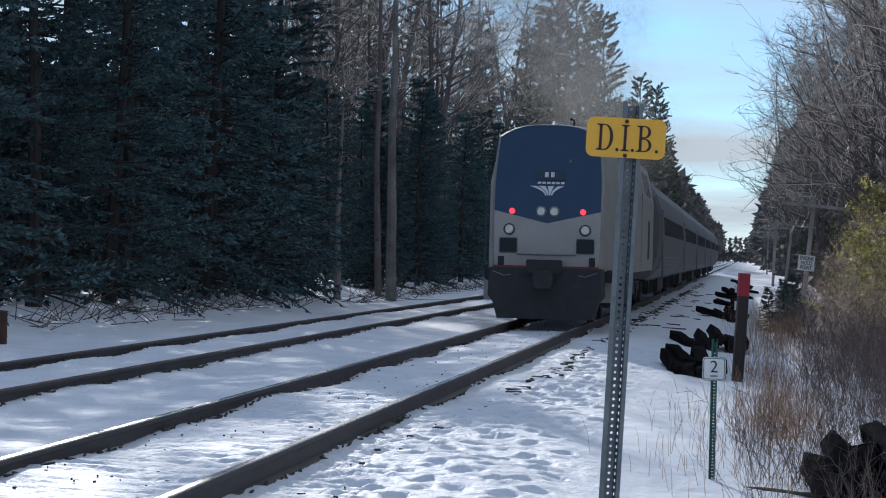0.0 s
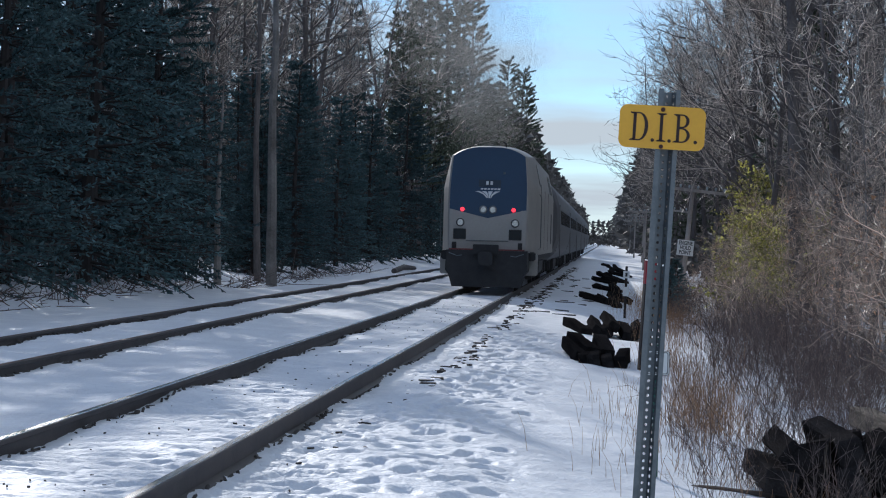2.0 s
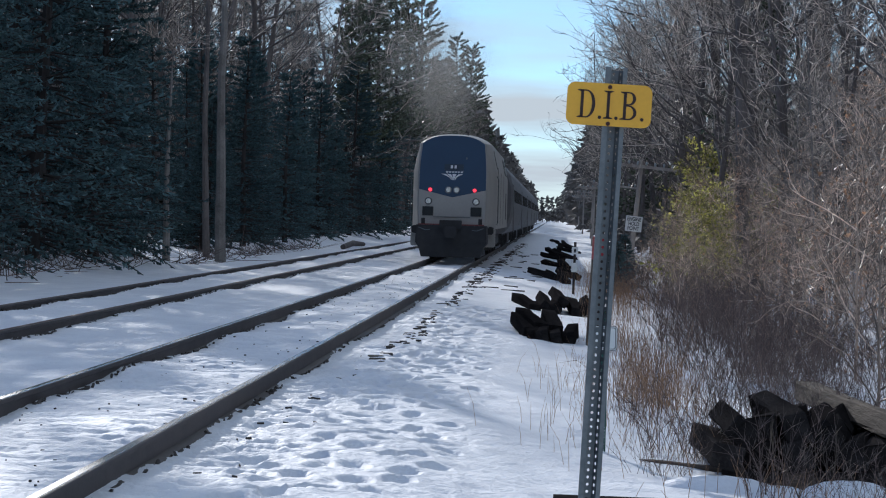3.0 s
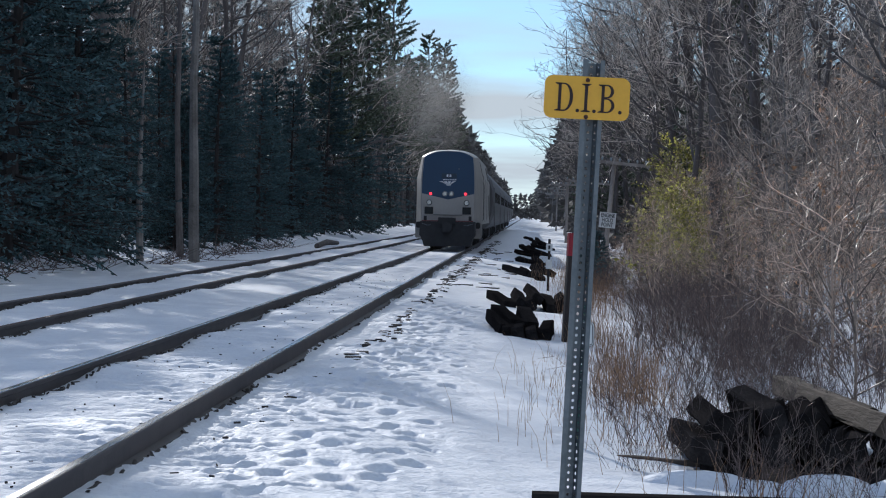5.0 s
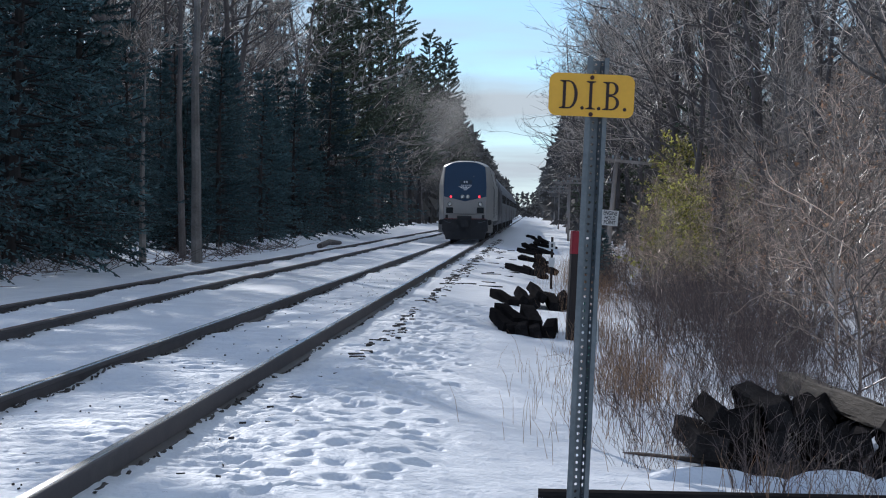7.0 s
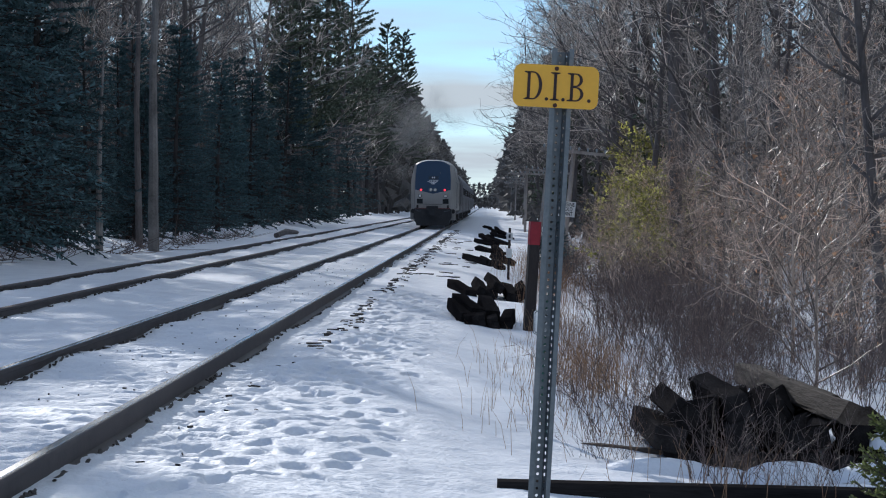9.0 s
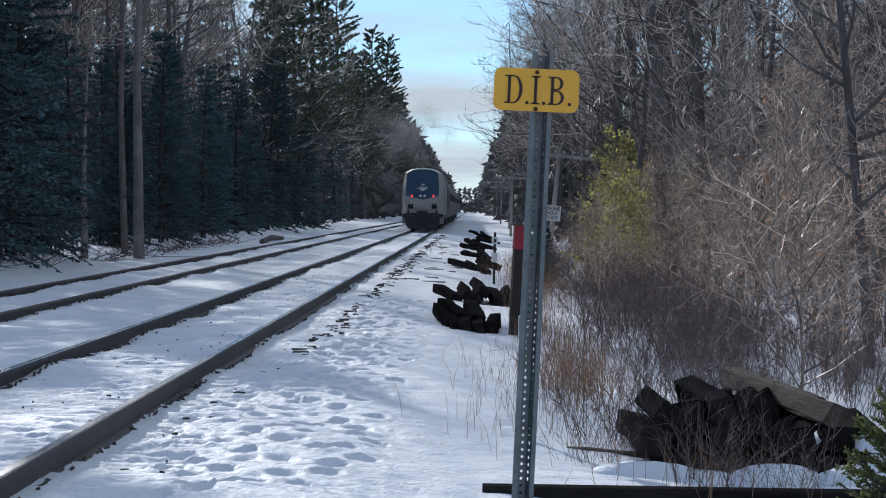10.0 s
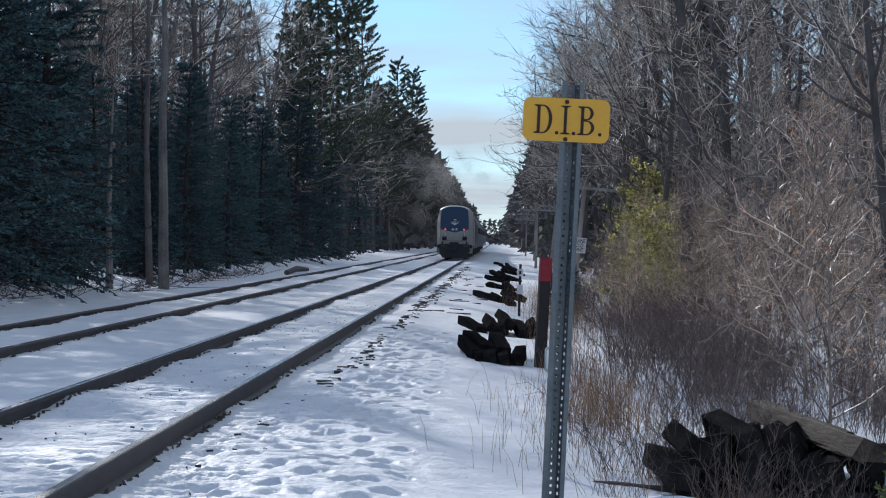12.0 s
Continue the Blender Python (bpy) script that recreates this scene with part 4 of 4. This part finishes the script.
def put(key, x, y, scale=1.0, turn=None, tilt=0.0):
    """Plants one tree or shrub of a kind; the first is the original, the rest are copies of it."""
    r = random.Random(int(x * 131 + y * 17))
    m = pose(x, y, gz(x, y) - 0.05, tilt, 0, r.uniform(0, 360) if turn is None else turn)
    size = scale * GROWN.get(key, 1.0)
    if key not in used:
        used.add(key)
        proto[key].matrix_basis = m @ Matrix.Scale(size, 4)
        return proto[key]
    return copy_thing(proto[key], m @ Matrix.Scale(size / proto[key].scale.x, 4))


ft = random.Random(77)
# left wood: dark hemlocks first, then mixed
for x, y, k, s in ((-9.8, 47, "h", 1.0), (-11.5, 50, "i", 1.2), (-9.6, 52, "i", 1.0), (-10.3, 56, "h", 1.1), (-12.5, 58, "h", 1.2), (-9.3, 60, "i", 0.95), (-10.0, 64, "h", 0.95),
                   (-11.5, 67, "h", 1.1), (-9.2, 67.5, "i", 0.8), (-13.5, 63, "h", 1.3), (-11.2, 44, "h", 1.1), (-13.0, 47, "h", 1.2), (-14, 54, "h", 1.3), (-10.2, 41, "i", 1.1),
                   (-9.6, 70.5, "j", 0.9), (-11.8, 73, "i", 0.8)):
    put(k, x, y, s * (0.74 if y < 59 else 0.95))
for x, y, k, s in ((-8.6, 84, "j", 0.85), (-9.2, 90, "j", 1.0), (-8.8, 97, "i", 0.75), (-9.6, 104, "j", 1.0), (-8.8, 112, "i", 0.7), (-9.4, 120, "j", 1.05), (-9.0, 130, "i", 0.75),
                   (-9.4, 140, "j", 1.1), (-9.2, 152, "i", 0.8), (-9.4, 164, "i", 0.8), (-9.2, 178, "j", 1.2), (-9.5, 195, "i", 0.8), (-9.5, 212, "i", 0.85), (-9.5, 232, "i", 0.9)):
    put(k, x, y, s * (0.78 if y < 150 else 0.95))
for x, y, s in ((-10, 160, 0.92), (-10, 176, 1.1), (-10.2, 190, 1.05), (-9.8, 205, 1.12), (-10, 222, 1.0), (-9.8, 245, 1.1), (-9.6, 268, 1.05), (-9.6, 290, 1.1), (-9.4, 318, 1.05), (-9.2, 350, 1.1), (-9, 385, 1.1), (-9, 425, 1.1)):
    put(ft.choice("pq"), x, y, s)
y = 76.0
while y < 330:
    for row in range(3 if y < 200 else 2):
        x = (-12.0 if y < 140 else -10.0) - row * 2.8 + ft.uniform(-1.0, 1.0)
        put(ft.choice("abd" if y < 150 else "ef"), x, y + ft.uniform(-2, 2), ft.uniform(0.85, 1.1))
    y += 3.7 if y < 150 else 8.0
for y in [*range(42, 66, 12), *range(128, 200, 13)]:
    put(ft.choice("hhi"), -17 + ft.uniform(-2, 2), y + ft.uniform(-2, 2), ft.uniform(0.7, 0.85) if y < 100 else ft.uniform(1.0, 1.4))
# a second rank of dark conifers behind and between the first
for x, y, k, s in ((-10.8, 79, "i", 0.6), (-10.6, 86, "i", 0.56), (-10.4, 93, "h", 0.48), (-10.8, 100, "i", 0.6), (-10.2, 108, "h", 0.48), (-10.6, 116, "i", 0.62), (-10.4, 125, "h", 0.5),
                   (-10.2, 135, "i", 0.65), (-10.4, 146, "h", 0.55), (-10.2, 158, "i", 0.75), (-15.5, 82, "h", 0.5), (-16, 96, "h", 0.5), (-15.5, 112, "h", 0.55)):
    put(k, x, y, s)
# right wood
for x, y, k, s in ((7.6, 70, "w", 0.95), (7.9, 84, "t", 0.95), (8.3, 97, "w", 1.1), (8.0, 112, "t", 1.0), (8.4, 128, "w", 1.2), (8.2, 146, "t", 1.1), (8.6, 170, "w", 1.3)):
    put(k, x, y, s)
# hemlocks added as a dark backing, for the shadowed depth between the twigs
for x, y, s in ((16.5, 48, 0.8), (17, 58, 0.75), (16.5, 69, 0.8), (17, 80, 0.75), (16.5, 92, 0.8)):
    put("h", x, y, s)
y = 26.0
while y < 330:
    near = y < 120
    for row in range(3 if near else 2):
        x = (8.6 if y < 70 else 8.8) + row * 2.8 + ft.uniform(-0.9, 0.9)
        put(ft.choice("cd" if y < 46 else "abcd" if y < 130 else "ef"), x, y + ft.uniform(-2, 2), ft.uniform(0.8, 1.1))
    y += 4.2 if near else 8.0
for x, y, s in ((9.6, 78, 1.0), (10.5, 96, 1.1), (10.0, 112, 1.0), (10.2, 135, 1.1), (9.8, 160, 1.2), (10.2, 190, 1.3), (10, 225, 1.4), (10, 265, 1.5)):
    put("o", x, y, s)
put("g", 6.45, 58, 0.40)
put("g", 6.85, 58.8, 0.34)
put("g", 6.75, 61.5, 0.42)
put("g", 7.4, 67, 0.46)
put("g", 8.0, 76, 0.62)
put("g", 8.6, 64, 0.45)
put("g", 8.6, 88, 0.7)
y = 24.0
while y < 110:
    for row in range(3 if y < 60 else 2):
        put(ft.choice("suv"), 6.6 + row * 1.6 + 0.026 * (y - 24) + ft.uniform(-0.5, 0.5), y + ft.uniform(-1.2, 1.2), ft.uniform(0.6, 1.05))
    if y < 52:
        for _ in range(4):
            put(ft.choice("xy"), 6.1 + ft.uniform(-0.7, 1.6), y + ft.uniform(-1.4, 1.4), ft.uniform(0.4, 0.66))
    put(ft.choice("xy"), 6.9 + 0.01 * (y - 24) + ft.uniform(-0.6, 0.8), y + ft.uniform(-1, 1), ft.uniform(0.5, 0.85))
    put(ft.choice("xy"), 6.3 + 0.014 * (y - 24) + ft.uniform(-0.4, 0.4), y + ft.uniform(-1, 1), ft.uniform(0.35, 0.6))
    y += 2.9 if y < 70 else 5.0
for i in range(60):
    y = ft.uniform(30, 95)
    put(ft.choice("mn"), 7.1 + 0.02 * (y - 24) + ft.uniform(0, 3.2), y, ft.uniform(0.7, 1.2), tilt=ft.uniform(-3, 3))
for i in range(64):
    y = 52 + 1.35 * i + ft.uniform(-1, 1)
    put(ft.choice("xy"), 4.75 + 0.012 * (y - 52) + ft.uniform(0, 1.5), y, ft.uniform(0.36, 0.58))
for x, y, s in ((4.55, 63, 0.17), (4.95, 65, 0.20), (5.3, 70, 0.22)):
    put("j", x, y, s)
for i in range(18):
    y = ft.uniform(29, 60)
    put(ft.choice("xy"), 4.75 + 0.012 * (y - 29) + ft.uniform(0, 1.5), y, ft.uniform(0.45, 0.85))
for i in range(12):
    y = ft.uniform(50, 78)
    put(ft.choice("suv"), 5.5 + ft.uniform(0, 1.6), y, ft.uniform(0.3, 0.6))
put("k", 5.72, 14.8, 0.48)
for x, y, s in ((6.35, 54, 0.55), (6.8, 55, 0.6), (6.55, 52, 0.5)):
    put("u", x, y, s)
for i in range(4):
    put(ft.choice("xy"), 6.6 + ft.uniform(0, 2.2), ft.uniform(21.5, 34), ft.uniform(0.5, 0.8))
# wood that closes the place behind and far off
for x, y in ((-10, 20), (-12, 8), (-10, -6), (-13, -18), (10, 6), (12, -8), (11, -20), (-4, -34), (4, -36), (-9, -34)):
    put(ft.choice("ef"), x, y, 1.0)
far = Build()


def far_tree(x, y, h):
    far.tube([(x, y, -0.3), (x, y, h * 0.9)], [0.18, 0.03], 4, cap=False)
    for _ in range(64):
        f = ft.random() ** 0.8
        a, rr = ft.uniform(0, math.tau), 3.2 * (1 - f) ** 0.5 * ft.uniform(0.2, 1.0)
        p = Vector((x + rr * math.cos(a), y + rr * math.sin(a), 0.4 + f * h))
        s = ft.uniform(0.5, 1.1) * min(1.0, 0.12 + h / 8)
        far.add([p + Vector((ft.gauss(0, s), ft.gauss(0, s), ft.gauss(0, s * 0.8))) for _ in range(4)], [(0, 1, 2), (0, 2, 3), (0, 3, 1), (1, 3, 2)])


for y in range(24, 300, 5):
    for x in (-19.0, -22.5, 18.0, 21.5):
        far_tree(x + ft.uniform(-1.5, 1.5), y + ft.uniform(-2, 2), ft.uniform(5, 9) if y > 66 or x > 0 else ft.uniform(6, 8))
for i in range(120):
    y = ft.uniform(75, 300)
    far_tree(ft.uniform(10.5, 16), y, ft.uniform(1.6, 3.4))
for i in range(50):
    y = ft.uniform(96, 300)
    far_tree(ft.uniform(8.4, 10), y, ft.uniform(0.9, 1.6))
y = 300.0
while y < 1500:
    for s in (-1, 1):
        for off in (10.0, 13.5):
            far_tree(s * off + ft.uniform(-1, 1), y + ft.uniform(-3, 3), ft.uniform(14, 19))
    y += 8.0 if y < 600 else 16.0
for i in range(70):
    far_tree(-42 + i * 1.2 + ft.uniform(-0.6, 0.6), 960 + ft.uniform(-20, 60), ft.uniform(2.6, 4.2))
for i in range(44):
    far_tree(-60 + i * 2.9 + ft.uniform(-1, 1), 1560 + ft.uniform(-30, 60), ft.uniform(12, 17))
tagged(far.make("far_wood", FARWOOD), "far brown-green wood lining the tracks to the horizon", "wood", kind="stuff")

# pale trunks at the edge of the left wood
for x, y, r0, h, fr, ry in ((-6.76, 75.2, 0.175, 15, 0.75, -2.8), (-7.7, 79, 0.12, 16, 0.78, -1.0), (-7.9, 72, 0.12, 6.6, 0.96, 0)):
    w_, f_, l_ = bare_tree(int(y * 10), h, r0, fr, 8, 5, 5, lean=0.01)
    t = plant("pale_trunk_tree", "tall leafless tree with a pale bare trunk", "tree", "pale trunks", (("trunk", w_, BARK if y > 78 else PALEBARK), ("crown", f_, TWIG)))
    t.matrix_basis = pose(x, y, gz(x, y) - 0.1, 0, ry, 0)


# ---- grass and small growth ----
def grass(name, label, spots, n, h0, h1, material, seed):
    r = random.Random(seed)
    b = Build()
    for _ in range(n):
        cx, cy, sx, sy = r.choice(spots)
        x, y = r.gauss(cx, sx), r.gauss(cy, sy)
        z, h = gz(x, y) - 0.03, r.uniform(h0, h1)
        a, le = r.uniform(0, math.tau), r.uniform(0.05, 0.6) * h
        mid = Vector((x + 0.35 * le * math.cos(a), y + 0.35 * le * math.sin(a), z + h * 0.6))
        b.tube([(x, y, z), mid, (x + le * math.cos(a), y + le * math.sin(a), z + h)], [0.0022, 0.0018, 0.0008], 3, cap=False)
    tagged(b.make(name, material), label, "grass", kind="stuff")


grass("dry_grass", "tall dry tan grass standing in the snow", [(4.3, 27, 0.30, 2.5), (4.6, 31, 0.35, 3.0), (4.25, 25, 0.25, 1.6), (4.2, 36, 0.25, 3.0)], 1500, 0.15, 0.5, STRAW, 5)
grass("sparse_grass", "sparse dry stems poking through the snow", [(3.9, 21.5, 0.45, 2.2), (4.4, 19.5, 0.5, 1.2), (3.4, 25, 0.2, 3), (4.9, 16.0, 0.5, 0.5)], 300, 0.10, 0.38, STRAW, 6)
grass("far_grass", "dry tan grass along the bank", [(4.6, 62, 0.5, 5), (4.8, 75, 0.5, 7), (4.6, 50, 0.4, 5)], 1500, 0.3, 0.7, STRAW, 8)
for x, y, s in ((4.35, 20.2, 0.62), (4.55, 19.6, 0.5), (4.05, 18.2, 0.3), (4.75, 16.5, 0.42), (5.3, 16.4, 0.36), (5.0, 20.5, 0.5), (5.6, 21, 0.55), (3.95, 22.5, 0.35), (4.9, 23, 0.55), (5.5, 24, 0.6)):
    put(ft.choice("xy"), x, y, s)

# pale dead stalks standing before the heap of ties
for x, y, h in ((4.72, 17.3, 0.52), (4.86, 17.4, 0.60), (4.60, 17.2, 0.35), (5.06, 17.5, 0.45), (5.12, 17.3, 0.55), (5.30, 17.4, 0.42), (5.38, 17.5, 0.46), (5.62, 17.2, 0.48), (4.95, 17.1, 0.30), (5.20, 17.6, 0.40)):
    stalk = Build()
    z = gz(x, y) - 0.03
    pts = limb(stalk, ft, (x, y, z), Vector((ft.gauss(0, 0.15), 0, 1)).normalized(), h, 0.006, 5, 4, up=0.05, wob=0.10)
    for j in range(4):
        q, d = at_pts(pts, ft.uniform(0.4, 0.95))
        stalk.tube([q, q + rand_dir(ft, d, 0.7) * ft.uniform(0.05, 0.16)], [0.003, 0.0015], 3, cap=False)
    tagged(stalk.make("dead_stalk", OLDWOOD), "thin pale dead stalk standing in snow", "stalk", "dead stalks")

# brush and broken sticks at the edge of the left wood
brush = Build()
for _ in range(520):
    y = ft.uniform(40, 110)
    x = -8.2 + ft.gauss(0, 0.35) + (0.8 if y > 70 else 0)
    p = Vector((x, y, gz(x, y)))
    brush.tube([p, p + Vector((ft.gauss(0, 0.5), ft.gauss(0, 0.6), abs(ft.gauss(0, 0.35))))], [0.012, 0.004], 3, cap=False)
tagged(brush.make("brushwood", SHRUB), "fallen twigs and brush along the wood's edge", "brushwood", kind="stuff")
for p, q, r0 in (((-8.75, 74, 0.62), (-8.55, 73.8, 0.36), 0.035), ((-9.0, 72, 0.0), (-8.9, 72, 0.32), 0.03), ((-8.3, 72.5, 0.1), (-9.4, 73.5, 0.55), 0.02)):
    tagged(Build().tube([p, Vector(p).lerp(Vector(q), 0.5) + Vector((0, 0, 0.03)), q], [r0, r0 * 0.8, r0 * 0.5], 6).make("broken_branch", WHITESTICK), "pale broken branch caught in brush", "branch", "broken branches")
tagged(Build().tube([(-6.0, 110, -0.1), (-5.9, 114, 0.02), (-5.7, 118, -0.05)], [0.12, 0.14, 0.09], 8).make("fallen_log", BARK), "dark fallen log at the snow's edge", "log")

# ---- exhaust ----
def smoke_mesh(seed, n):
    """Very many small flecks, thinning outwards from a few lobes."""
    g = np.random.default_rng(seed)
    lobes = g.normal(0, 1, (9, 3)) * (0.75, 1.6, 0.9)
    c = lobes[g.integers(0, 9, n)] + np.clip(g.normal(0, 0.62, (n, 3)), -1.15, 1.15) * g.uniform(0.4, 1.2, (n, 1))
    tri = c[:, None, :] + g.normal(0, 0.0048, (n, 3, 3))
    me = bpy.data.meshes.new("smoke_puff")
    me.from_pydata(tri.reshape(-1, 3).tolist(), [], np.arange(3 * n).reshape(-1, 3).tolist())
    me.materials.append(SMOKE)
    return me


SMOKES = [smoke_mesh(5, 150000), smoke_mesh(6, 150000)]
puffs = [tagged(new("smoke_puff", SMOKES[i % 2]), "thin grey exhaust smoke drifting above the train", "smoke", "exhaust smoke", "stuff") for i in range(5)]


# ---- motion ----
def nose_y(t):
    return 48.9 + 9.6 * t + 0.165 * t * t


TIMES = [0.5 * k for k in range(25)]


def motions():
    walk(loco, [(t, pose(0, nose_y(t), 0)) for t in TIMES])
    for k, c in enumerate(coaches):
        walk(c, [(t, pose(0, nose_y(t) + 20.9 + 26.0 * k, 0)) for t in TIMES])
    # three puffs hang where they left the stack and drift over the wood; two stay with the stack
    for i, p in enumerate(puffs):
        born = -2.6 + 1.3 * i
        start = 48.9 + 9.6 * born + 0.165 * born * born + 11.0
        rows = []
        for t in TIMES:
            age = t - born
            if i < 3:
                rise = 4.0 * (1 - math.exp(-0.5 * age))
                rows.append((t, pose(0.5 - 0.36 * age, start + 6.0 * (1 - math.exp(-0.6 * (age))), 5.2 + rise + 0.2 * age, 0, 0, 5 * age)))
            else:
                rows.append((t, pose(-0.3 - 0.6 * (i - 3), nose_y(t) + 11.0 - 3.2 * (i - 3), 5.9 + 1.3 * (i - 3), 0, 12, 6 * t)))
        walk(p, rows)


motions()
